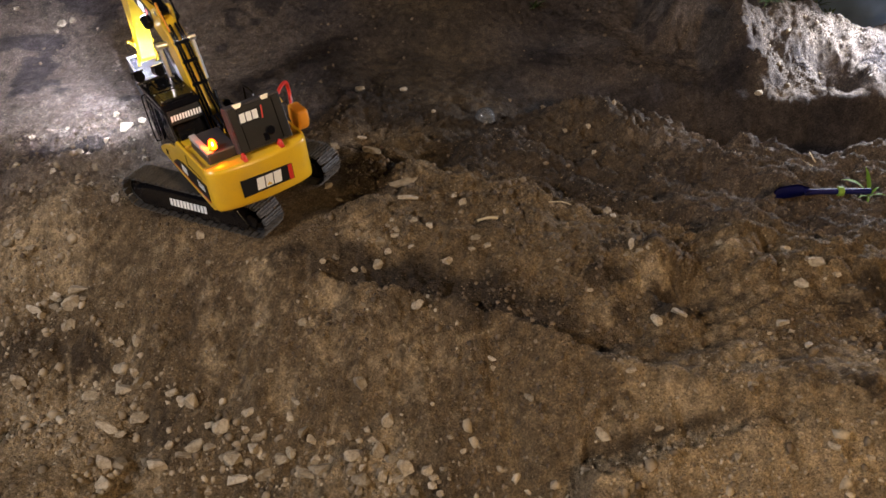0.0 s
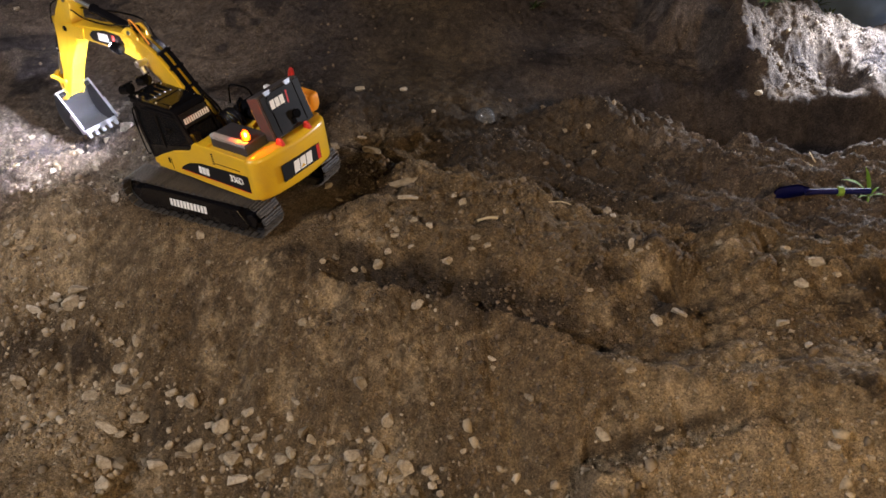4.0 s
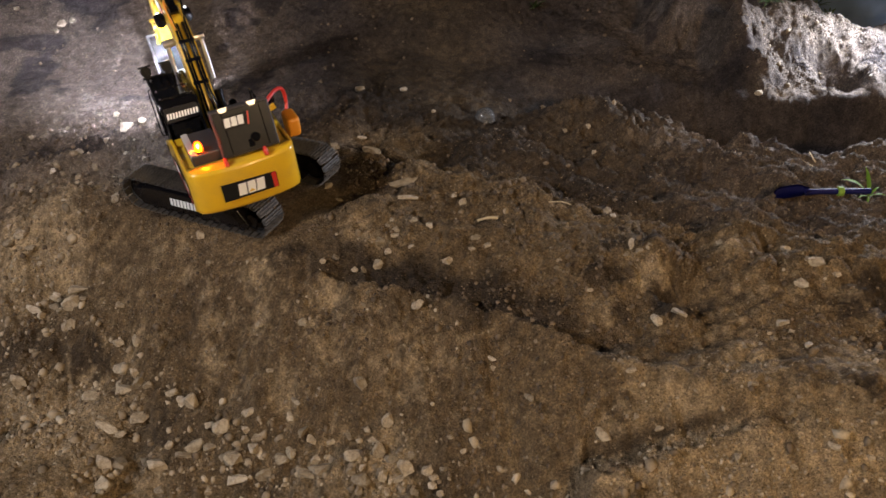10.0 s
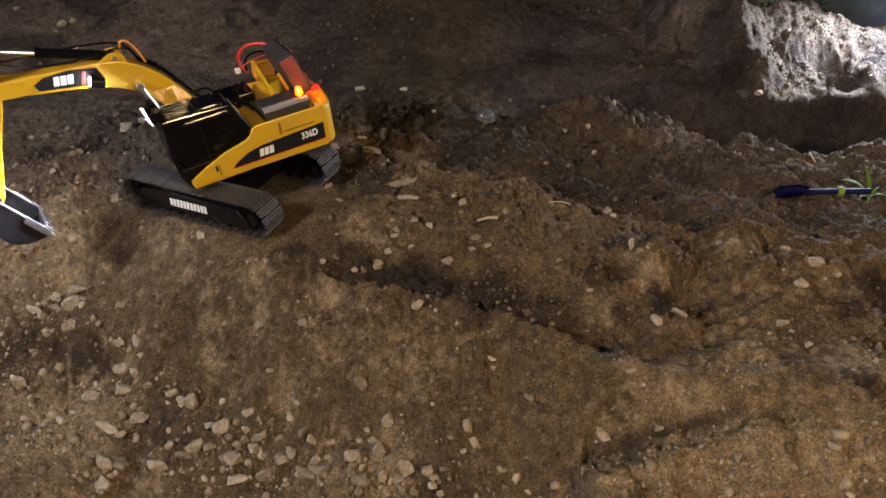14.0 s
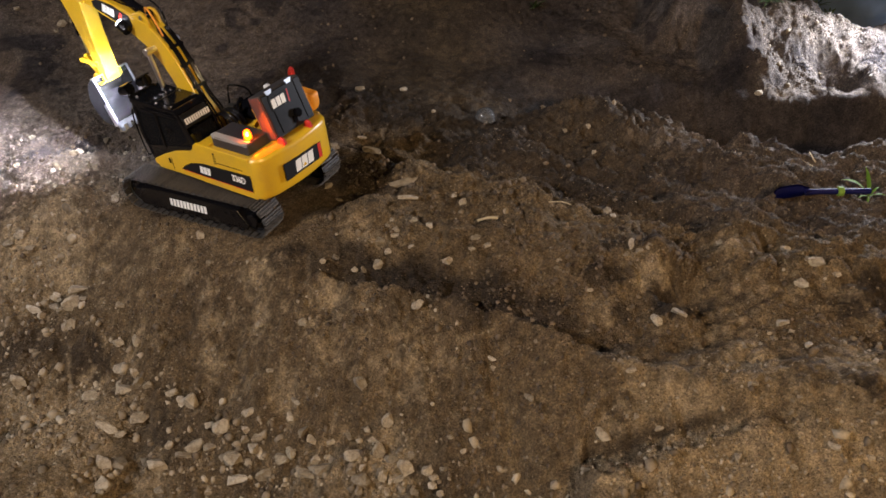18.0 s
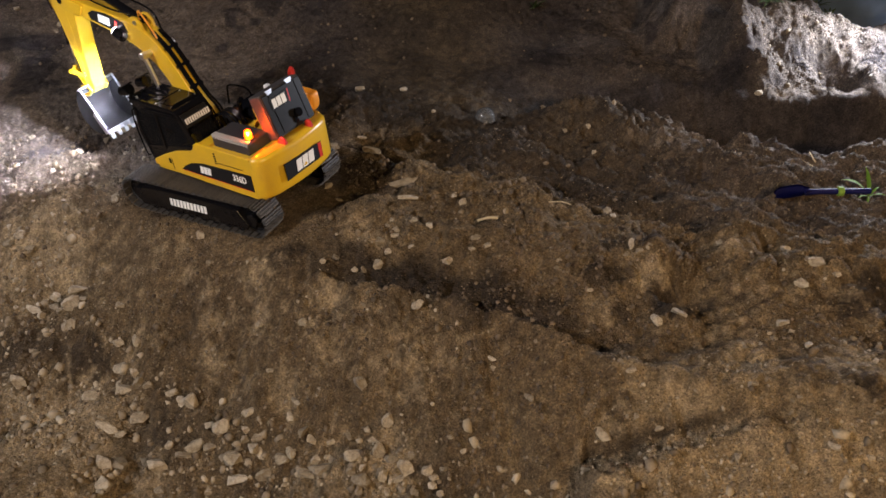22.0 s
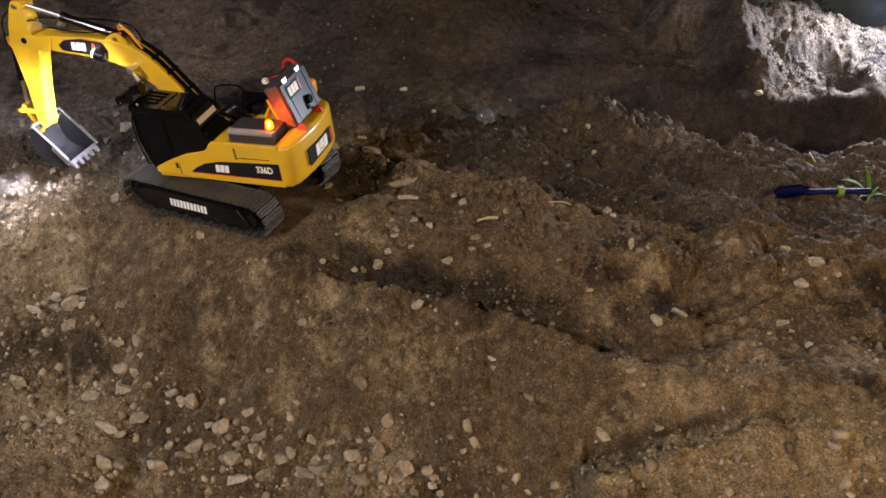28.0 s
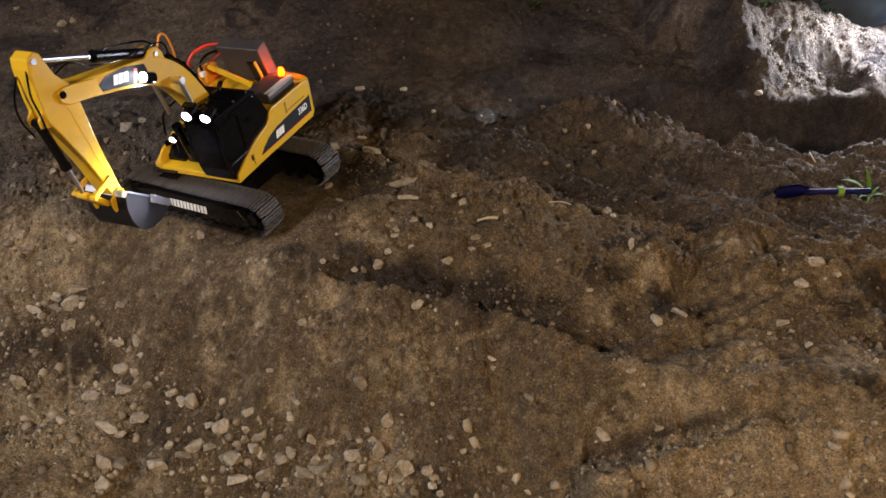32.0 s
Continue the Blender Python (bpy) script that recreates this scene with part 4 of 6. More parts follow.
    part("grab_rail", hose([(0.101, y1 + 0.001, 0.115), (0.107, y1 + 0.005, 0.12), (0.113, y1 + 0.005, 0.17), (0.111, y1 + 0.005, 0.208), (0.107, y1 + 0.001, 0.216)], 0.0015, 6), BLACK, cab)
    wall = Matrix.Translation((-0.0255, (y0 + y1) / 2, 0.2085)) @ Matrix.Rotation(radians(27.5), 4, "Y")
    part("rear_sign", moved(box(-0.0016, 0.0004, -0.032, 0.032, -0.0085, 0.0085, 0.0004, 1), wall), DECAL, cab)
    part("lettering", moved(bars(11, 0.0036, 0.0105, 0.0019), wall @ Matrix.Translation((-0.0022, 0, 0)) @ Matrix.Rotation(radians(-90), 4, "Z")), WHITE, cab, "white lettering shown as bars")
    for k, yy in enumerate((0.052, 0.093)):
        tilt = Matrix.Translation((0.116, yy, 0.250)) @ Matrix.Rotation(radians(4), 4, "Z") @ Matrix.Rotation(radians(16.5), 4, "Y")
        part("roof_lamp", join(moved(tube([(-0.011, 0.0), (-0.011, 0.0105), (0.004, 0.0105), (0.006, 0.0095), (0.0145, 0.0095), (0.0145, 0.0086), (-0.0085, 0.0082), (-0.0085, 0.0)]), tilt), moved(box(-0.011, 0.002, -0.0125, 0.0125, 0.0085, 0.0115, 0.001), tilt), rod((0.098, yy, 0.236), (0.110, yy, 0.246), 0.0024, 8)), BLACK, cab, "black roof work lamp with a white light")
        part("lens", moved(rod((-0.0035, 0, 0), (-0.0027, 0, 0), 0.0050, 12), tilt), LED, cab, "bright white light")
        part("lens_ring", moved(tube([(0.0135, 0.0060), (0.0150, 0.0060), (0.0150, 0.0079), (0.0135, 0.0079), (0.0135, 0.0060)], 20), tilt), LED_RIM, cab, "bright white lens rim")
    part("lamp_bar", rod((0.104, 0.040, 0.241), (0.104, 0.102, 0.241), 0.0026, 8), BLACK, cab)
    # storage box, rail and lamp on the other side of the arm
    tool = part("tool_box", slab([(0.066, 0.100), (0.066, 0.110), (0.050, 0.122), (0.0, 0.134), (-0.044, 0.150), (-0.044, 0.100)], -0.088, -0.046, 0.003), BLACK, machine, "black tool box with a yellow outer plate")
    part("outer_plate", slab([(0.092, 0.098), (0.092, 0.112), (0.070, 0.128), (0.030, 0.140), (-0.044, 0.155), (-0.044, 0.100)], -0.0945, -0.088, 0.002), YELLOW, tool, "yellow outer plate")
    part("grip_strip", box(0.0, 0.062, -0.090, -0.084, 0.128, 0.138, 0.0015), BLACK, tool, "black step grip")
    part("box_lamp", join(rod((0.066, -0.050, 0.160), (0.078, -0.050, 0.157), 0.008, 14, bevel=0.001), rod((0.068, -0.050, 0.124), (0.068, -0.050, 0.156), 0.0025, 8)), BLACK, tool, "round black lamp on a post")
    part("lens", rod((0.0778, -0.050, 0.157), (0.0790, -0.050, 0.1567), 0.0058, 14), LED_SOFT, tool, "bright white light")
    part("hand_rail", hose([(0.055, -0.086, 0.15), (0.050, -0.086, 0.178), (0.040, -0.084, 0.194), (0.005, -0.082, 0.200), (-0.020, -0.082, 0.194), (-0.028, -0.084, 0.158)], 0.0020, 8), BLACK, house, "black hand rail")
    part("step", join(*[box(0.085, 0.100, -0.094, -0.050, 0.092 - 0.012 * k, 0.094 - 0.012 * k, 0.0005, 1) for k in range(2)]), BLACK, house)
    for a in (-0.028, 0.022):
        part("boom_bracket", slab([(-0.03, 0.09), (0.04, 0.09), (0.02, 0.150), (-0.012, 0.158), (-0.03, 0.145)], a, a + 0.006, 0.001), YELLOW, house)
    return [house, cw, hood, pack, cab, tool, beacon], mirror


def build_boom(machine):
    top = smooth_line([(-0.012, 0, 0.012), (0.06, 0, 0.056), (0.14, 0, 0.094), (0.20, 0, 0.103), (0.25, 0, 0.092), (0.33, 0, 0.054), (0.405, 0, 0.016)], 4)
    low = smooth_line([(0.412, 0, -0.014), (0.34, 0, 0.012), (0.27, 0, 0.038), (0.21, 0, 0.053), (0.15, 0, 0.048), (0.08, 0, 0.018), (0.01, 0, -0.012)], 4)
    boom = part("boom", slab([(p.x, p.z) for p in top + low], -0.017, 0.017, 0.0025), YELLOW, machine, "glossy yellow bent boom")
    part("pin", rod((0, -0.030, 0), (0, 0.030, 0), 0.006, 16), STEEL, boom)
    for a in (-0.016, 0.010):
        part("ear", slab([(0.200, 0.098), (0.214, 0.112), (0.2287, 0.1165), (0.240, 0.110), (0.256, 0.086)], a, a + 0.006, 0.0015), YELLOW, boom)
    part("pin", rod((EAR[0], -0.018, EAR[1]), (EAR[0], 0.018, EAR[1]), 0.0042, 14), STEEL, boom)
    part("lift_pin", rod((LIFT[0], -0.040, LIFT[1]), (LIFT[0], 0.040, LIFT[1]), 0.0062, 16, bevel=0.001), CHROME, boom, "shiny steel pin")
    for a in (-0.0215, 0.0175):
        part("fork_plate", slab([(0.36, 0.036), (0.395, 0.022), (0.4166, 0.0115), (0.4265, 0.0), (0.4166, -0.012), (0.40, -0.012), (0.36, 0.006)], a, a + 0.004, 0.0012), YELLOW, boom)
    part("stick_pin", rod((PIN, -0.024, 0), (PIN, 0.024, 0), 0.0060, 16, bevel=0.001), BLACK, boom)
    # sticker with logo and lamp on each side
    for s in (1, -1):
        a, b = sorted((s * 0.0169, s * 0.0178))
        tag = [(0.255, 0.082), (0.240, 0.070), (0.243, 0.054), (0.272, 0.044), (0.335, 0.020), (0.345, 0.028), (0.335, 0.044), (0.30, 0.066)]
        part("sticker", slab(tag, a, b, 0), DECAL, boom, "black boom sticker")
        part("logo", moved(bars(3, 0.0098, 0.0165, 0.0016), Matrix.Translation((0.303, s * 0.0182, 0.0475)) @ Matrix.Rotation(radians(24), 4, "Y") @ Matrix.Rotation(math.pi if s > 0 else 0, 4, "Z")), WHITE, boom, "white logo shown as plain blocks")
        part("red_stripe", slab([(0.276, 0.070), (0.270, 0.071), (0.266, 0.048), (0.272, 0.046)], *sorted((s * 0.0178, s * 0.0183)), 0), RED, boom)
        ym = s * 0.027
        case = part("boom_lamp", join(rod((0.238, ym, 0.062), (0.262, ym, 0.058), 0.0105, 18, bevel=0.002), box(0.240, 0.250, min(s * 0.017, ym), max(s * 0.017, ym), 0.055, 0.064, 0.001)), BLACK, boom, "round black boom lamp with a white light")
        part("lens", rod((0.2616, ym, 0.0581), (0.2630, ym, 0.0578), 0.0082, 18), LED_SOFT, boom, "bright white light")
    # pipes along the back of the boom
    for k, yy in enumerate((-0.011, -0.0055, 0.0055, 0.011)):
        pts = [(-0.03, yy, 0.02), (0.02, yy * 1.2, 0.052), (0.06, yy, 0.064), (0.14, yy, 0.101), (0.19, yy, 0.111)]
        part("pipe", hose(pts, 0.0025, 8), BLACK, boom, "thin black pipe", True)
    for x, z in ((0.075, 0.070), (0.115, 0.090), (0.15, 0.1045)):
        part("pipe_clamp", moved(box(-0.003, 0.003, -0.015, 0.015, -0.004, 0.003, 0.0008, 1), Matrix.Translation((x, 0, z)) @ Matrix.Rotation(radians(-24), 4, "Y")), BLACK, boom)
    part("hose", hose([(0.175, 0.012, 0.110), (0.195, 0.016, 0.128), (0.215, 0.018, 0.140), (0.226, 0.016, 0.136), (0.222, 0.012, 0.118)], 0.0020, 8), ORANGE, boom, "orange hydraulic hose", True)
    part("hose", hose([(0.185, -0.010, 0.110), (0.21, -0.014, 0.124), (0.24, -0.018, 0.120), (0.30, -0.020, 0.094), (0.37, -0.016, 0.060), (0.41, -0.010, 0.042), (0.425, -0.006, 0.026)], 0.0020, 8), BLACK, boom, "black hydraulic hose", True)
    part("hose", hose([(0.185, 0.010, 0.108), (0.22, 0.014, 0.126), (0.29, 0.015, 0.085), (0.36, 0.014, 0.056), (0.405, 0.013, 0.05), (0.43, 0.012, 0.025)], 0.0016, 8), BLACK, boom, "black hydraulic hose", True)
    return boom


def build_stick(machine):
    prof = [(-0.078, 0.004), (-0.074, 0.020), (-0.060, 0.026), (-0.02, 0.036), (0.02, 0.042), (0.05, 0.034), (0.12, 0.020), (0.195, 0.011), (0.206, 0.004), (0.206, -0.007), (0.195, -0.011), (0.10, -0.017), (0.03, -0.026), (0.0, -0.026), (-0.03, -0.010), (-0.070, -0.004)]
    stick = part("stick", slab(prof, -0.0168, 0.0168, 0.0022), YELLOW, machine, "glossy yellow tapered dipper stick")
    part("pin", rod((-0.066, -0.019, 0.012), (-0.066, 0.019, 0.012), 0.0048, 14), STEEL, stick)
    for a in (-0.013, 0.008):
        part("cylinder_lug", slab([(0.0, 0.036), (0.012, 0.052), (0.024, 0.054), (0.034, 0.036)], a, a + 0.005, 0.001), YELLOW, stick)
    part("bucket_pin", rod((STICK, -0.026, 0), (STICK, 0.026, 0), 0.0050, 14, bevel=0.0008), BLACK, stick)
    part("link_pin", rod((0.164, -0.022, 0.004), (0.164, 0.022, 0.004), 0.0040, 12, bevel=0.0008), STEEL, stick)
    part("weld_seam", box(0.01, 0.18, 0.0164, 0.0172, -0.0005, 0.0005, 0), YELLOW, stick)
    part("hose", hose([(-0.05, -0.010, 0.030), (-0.02, -0.014, 0.052), (0.01, -0.014, 0.060), (0.04, -0.012, 0.056)], 0.0018, 8), BLACK, stick, "black hydraulic hose", True)
    part("hose", hose([(-0.06, 0.010, 0.024), (-0.03, 0.018, 0.045), (0.0, 0.018, 0.048), (0.03, 0.014, 0.05)], 0.0016, 8), BLACK, stick, "black hydraulic hose", True)
    return stick


def build_bucket(machine):
    """Local x runs from the pin to the teeth; the shell bulges to +z and opens to -z."""
    curve = smooth_line([(-0.010, 0, 0.006), (0.004, 0, 0.030), (0.030, 0, 0.050), (0.060, 0, 0.052), (0.086, 0, 0.034), (0.100, 0, 0.008)], 4)
    w, th = 0.0415, 0.0022
    outer = [(p.x, p.z) for p in curve]
    inner = []
    for i, p in enumerate(curve):
        d = (curve[min(i + 1, len(curve) - 1)] - curve[max(i - 1, 0)]).normalized()
        inner.append((p.x + d.z * th, p.z - d.x * th))
    shell = part("bucket", slab(outer + inner[::-1], -w, w, 0), SCOOP, machine, "bare steel digging bucket with scratched inside", True)
    for f in shell.data.polygons:
        f.use_smooth = False
    cheek = outer + [(0.085, -0.004), (0.030, -0.004), (-0.004, -0.002)]
    for s in (1, -1):
        a, b = sorted((s * w, s * (w + 0.0025)))
        part("side_plate", slab(cheek, a, b, 0.0006, 1), SCOOP, shell)
        part("side_cutter", slab([(0.045, -0.008), (0.098, -0.006), (0.098, 0.006), (0.05, 0.006)], *sorted((s * (w + 0.0025), s * (w + 0.005))), 0.0005, 1), STEEL, shell)
    part("rim", box(-0.010, -0.0065, -w - 0.0025, w + 0.0025, -0.003, 0.008, 0.0006, 1), STEEL, shell, "worn bright rim")
    for s in (1, -1):
        part("rim", slab([(-0.008, -0.0045), (0.088, -0.0065), (0.088, -0.0035), (-0.008, -0.0015)], *sorted((s * (w - 0.001), s * (w + 0.003))), 0.0004, 1), STEEL, shell, "worn bright rim")
    part("cutting_edge", box(0.092, 0.101, -w, w, 0.000, 0.0055, 0.0008, 1), STEEL, shell)
    tooth = None
    for k in range(5):
        y = -0.036 + 0.018 * k
        if tooth is None:
            tooth = part("tooth", slab([(0.092, 0.008), (0.104, 0.006), (0.1135, 0.0005), (0.104, -0.002), (0.092, -0.001)], y - 0.0042, y + 0.0042, 0.0008, 1), STEEL, shell)
        else:
            again(tooth, shell, Matrix.Translation((0, 0.018 * k, 0)))
    for a in (-0.0235, 0.0185):
        part("hinge_ear", slab([(-0.010, 0.004), (-0.008, -0.008), (0.006, -0.008), (0.012, 0.012), (0.002, 0.034), (-0.012, 0.024), (-0.016, 0.018)], a, a + 0.005, 0.001), YELLOW, shell)
    part("hinge_plate", box(-0.008, 0.004, -w, w, 0.002, 0.006, 0.0008, 1), SCOOP, shell)
    return shell


def build_ram(machine, name, length, r, y_off, rod_len):
    """A barrel that starts at its pin and a rod whose eye is at the other pin; both along local x."""
    barrel = part(name, join(rod((0.004, y_off, 0), (length, y_off, 0), r, 16, bevel=0.0006), rod((length - 0.010, y_off, 0), (length, y_off, 0), r * 1.18, 16, bevel=0.0006), rod((0, y_off - r * 0.9, 0), (0, y_off + r * 0.9, 0), r * 0.95, 14)), BLACK, machine, "black hydraulic cylinder barrel")
    bar = part("piston_rod", join(rod((0.002, y_off, 0), (rod_len, y_off, 0), r * 0.5, 12), rod((0, y_off - r * 0.8, 0), (0, y_off + r * 0.8, 0), r * 0.85, 14, bevel=0.0006)), CHROME, machine, "polished steel piston rod")
    return barrel, bar


excavator = tagged(new("toy_excavator"), "yellow and black model excavator with lit lamps, on a soil bank", "model excavator")
excavator.matrix_world = TURN
for side_sign in (-1, 1):
    build_track(excavator, side_sign)
part("car_body", join(slab([(-0.075, 0.025), (0.075, 0.025), (0.065, 0.060), (-0.065, 0.060)], -0.075, 0.075, 0.004), rod((0, 0, 0.05), (0, 0, 0.068), 0.062, 32)), BLACK, excavator, "black undercarriage centre frame")
slewing, mirror = build_house(excavator)
boom = build_boom(excavator)
stick = build_stick(excavator)
bucket = build_bucket(excavator)
lift_rams = [build_ram(excavator, "lift_cylinder", 0.085, 0.0085, s * 0.0335, 0.085) for s in (1, -1)]
stick_ram = build_ram(excavator, "stick_cylinder", 0.125, 0.0088, 0.0, 0.12)
bucket_ram = build_ram(excavator, "bucket_cylinder", 0.090, 0.0075, 0.0, 0.075)
rocker = part("rocker_link", join(rod((0.040, -0.020, 0), (0.040, 0.020, 0), 0.0032, 10), *[slab([(-0.005, -0.005), (0.040, -0.005), (0.046, 0.0), (0.040, 0.005), (-0.005, 0.005), (-0.008, 0)], a, a + 0.003, 0.0008, 1) for a in (-0.023, 0.020)]), YELLOW, excavator, "yellow bucket linkage")
pusher = part("push_link", join(slab([(-0.006, -0.006), (0.044, -0.005), (0.050, 0.0), (0.044, 0.005), (-0.006, 0.006), (-0.009, 0)], -0.012, 0.012, 0.0012, 1), rod((0, -0.025, 0), (0, 0.025, 0), 0.0042, 12)), YELLOW, excavator, "yellow bucket linkage")

# ---------------------------------------------------------------- stones


def stone_mesh(seed, flat=0.75, count=22, crisp=1.0):
    """An angular stone about one metre across, worn at its edges."""
    rng = random.Random(seed)
    bm = bmesh.new()
    for _ in range(count):
        v = Vector((rng.gauss(0, 1), rng.gauss(0, 1), rng.gauss(0, 1))).normalized()
        p = 1.0 / max(abs(v.x), abs(v.y), abs(v.z))
        v *= 0.5 * (1 + crisp * 0.35 * (p - 1)) * rng.uniform(0.86, 1.0)
        bm.verts.new((v.x * rng.uniform(0.95, 1.05), v.y * 0.82, v.z * flat))
    hull = bmesh.ops.convex_hull(bm, input=bm.verts)
    bmesh.ops.delete(bm, geom=[g for g in hull["geom_interior"] if isinstance(g, bmesh.types.BMVert)], context="VERTS")
    bmesh.ops.dissolve_limit(bm, angle_limit=radians(14), verts=bm.verts, edges=bm.edges)
    bmesh.ops.bevel(bm, geom=list(bm.edges), offset=0.014, segments=1, affect="EDGES", profile=0.6, clamp_overlap=True)
    bmesh.ops.triangulate(bm, faces=bm.faces)
    bmesh.ops.recalc_face_normals(bm, faces=bm.faces)
    me = bpy.data.meshes.new("stone")
    bm.to_mesh(me)
    bm.free()
    me.materials.append(STONE)
    return me


STONE_KINDS = [stone_mesh(31 + k, flat, n, c) for k, (flat, n, c) in enumerate(
    ((0.75, 13, 1.3), (0.6, 12, 1.4), (0.85, 17, 1.0), (0.5, 14, 1.2), (0.7, 22, 0.7), (0.8, 11, 1.4), (0.55, 18, 0.9), (0.7, 13, 1.3)))]
STONES_TOE = [(-0.436, -0.289, 0.018, 0.58, 18), (-0.400, -0.314, 0.039, 0.77, 6), (-0.245, -0.351, 0.037, 0.77, 10), (-0.175, -0.354, 0.039, 0.93, 4), (-0.192, -0.309, 0.037, 0.77, -10), (-0.158, -0.331, 0.020, 1.43, 17), (-0.145, -0.354, 0.022, 1.25, 8), (-0.125, -0.361, 0.022, 0.62, 13), (-0.073, -0.381, 0.030, 0.64, -10), (-0.054, -0.395, 0.021, 1.25, 4), (-0.031, -0.405, 0.029, 1.18, -19), (-0.134, -0.409, 0.039, 0.86, 5), (-0.206, -0.403, 0.020, 0.71, 1), (-0.191, -0.427, 0.053, 0.37, -20), (-0.165, -0.434, 0.022, 0.75, -11), (-0.143, -0.425, 0.014, 0.80, -3), (-0.181, -0.489, 0.038, 0.86, -4), (-0.158, -0.488, 0.038, 0.93, -18), (-0.171, -0.532, 0.043, 0.81, -2), (-0.170, -0.553, 0.027, 0.70, 13)] + [(-0.082, -0.496, 0.043, 0.81, 11), (-0.073, -0.530, 0.024, 0.89, 2), (-0.035, -0.488, 0.039, 0.40, 8), (-0.015, -0.475, 0.042, 0.69, 9), (0.016, -0.486, 0.028, 0.82, -14), (-0.066, -0.464, 0.019, 1.00, 8), (0.036, -0.462, 0.038, 0.80, 2), (0.012, -0.455, 0.023, 0.78, 7), (0.050, -0.503, 0.034, 0.74, 35), (0.064, -0.517, 0.036, 0.93, 30), (0.072, -0.535, 0.046, 0.72, -2), (0.019, -0.544, 0.018, 0.71, 10), (-0.320, -0.216, 0.036, 0.83, 11), (-0.201, -0.275, 0.026, 0.67, 11), (-0.162, -0.278, 0.037, 0.46, -70), (-0.207, -0.216, 0.023, 0.75, -6), (-0.366, -0.163, 0.028, 0.78, 0), (-0.409, -0.170, 0.047, 0.40, -14), (-0.310, -0.148, 0.055, 0.50, 20), (-0.319, -0.180, 0.042, 0.79, 14)]
STONES_FOOT = [(0.090, -0.457, 0.025, 1.10, 19), (0.083, -0.475, 0.018, 1.00, 6), (0.105, -0.492, 0.025, 0.70, 2), (0.083, -0.489, 0.018, 0.86, 17), (0.101, -0.507, 0.030, 0.67, -70), (0.154, -0.529, 0.032, 0.77, -60), (0.170, -0.526, 0.029, 0.58, -60), (0.123, -0.541, 0.037, 0.60, 6), (0.197, -0.562, 0.039, 0.62, -11), (0.195, -0.509, 0.029, 0.58, 60), (0.205, -0.520, 0.022, 1.00, -11), (0.167, -0.478, 0.024, 0.65, -80), (0.176, -0.462, 0.032, 0.31, -50), (0.242, -0.526, 0.019, 0.56, 10), (0.216, -0.544, 0.022, 0.78, 12), (0.236, -0.544, 0.014, 0.83, -16), (0.232, -0.563, 0.043, 0.61, 4), (0.271, -0.529, 0.021, 0.56, -60), (0.305, -0.529, 0.012, 1.20, 7), (0.315, -0.544, 0.023, 0.50, -9)] + [(0.326, -0.562, 0.025, 1.09, 11), (0.283, -0.566, 0.040, 0.71, 10), (0.300, -0.583, 0.023, 0.45, 60), (0.281, -0.586, 0.019, 0.88, 7), (0.298, -0.597, 0.039, 0.65, -19), (0.294, -0.609, 0.016, 1.00, 9), (0.345, -0.600, 0.023, 0.55, -85), (0.334, -0.598, 0.018, 1.12, -1), (0.359, -0.574, 0.014, 0.67, -4), (0.380, -0.576, 0.014, 0.83, 11), (0.349, -0.579, 0.028, 0.75, 8), (0.369, -0.587, 0.034, 0.87, 0), (0.357, -0.601, 0.028, 0.75, -8), (0.338, -0.615, 0.023, 0.70, -70), (0.366, -0.618, 0.011, 1.00, -2), (0.384, -0.628, 0.018, 0.75, -19), (0.407, -0.599, 0.023, 0.90, -15), (0.416, -0.608, 0.018, 0.88, 14), (0.414, -0.621, 0.016, 1.14, 18), (0.432, -0.603, 0.014, 1.00, 17)]
STONES_SLOPE = [(0.441, -0.615, 0.008, 1.00, 9), (0.427, -0.631, 0.014, 0.86, -17), (0.291, -0.469, 0.025, 1.08, 15), (0.340, -0.523, 0.023, 1.09, 7), (-0.044, -0.145, 0.022, 0.44, -60), (-0.017, -0.201, 0.012, 1.00, -18), (0.098, -0.331, 0.023, 0.75, 60), (0.183, -0.356, 0.020, 0.83, -14), (-0.250, -0.017, 0.019, 1.00, 16), (0.124, -0.411, 0.016, 0.71, 3), (0.388, -0.375, 0.025, 0.83, -9), (0.405, -0.357, 0.015, 0.57, -70), (0.581, -0.472, 0.008, 1.00, -17), (0.511, -0.467, 0.022, 0.36, -45), (0.513, -0.480, 0.014, 0.71, -3), (0.568, -0.544, 0.024, 0.46, -50), (-0.409, -0.096, 0.014, 0.80, 15), (-0.453, -0.054, 0.032, 0.55, 1), (-0.427, -0.077, 0.026, 0.56, -13), (0.464, -0.583, 0.012, 0.83, -4)]
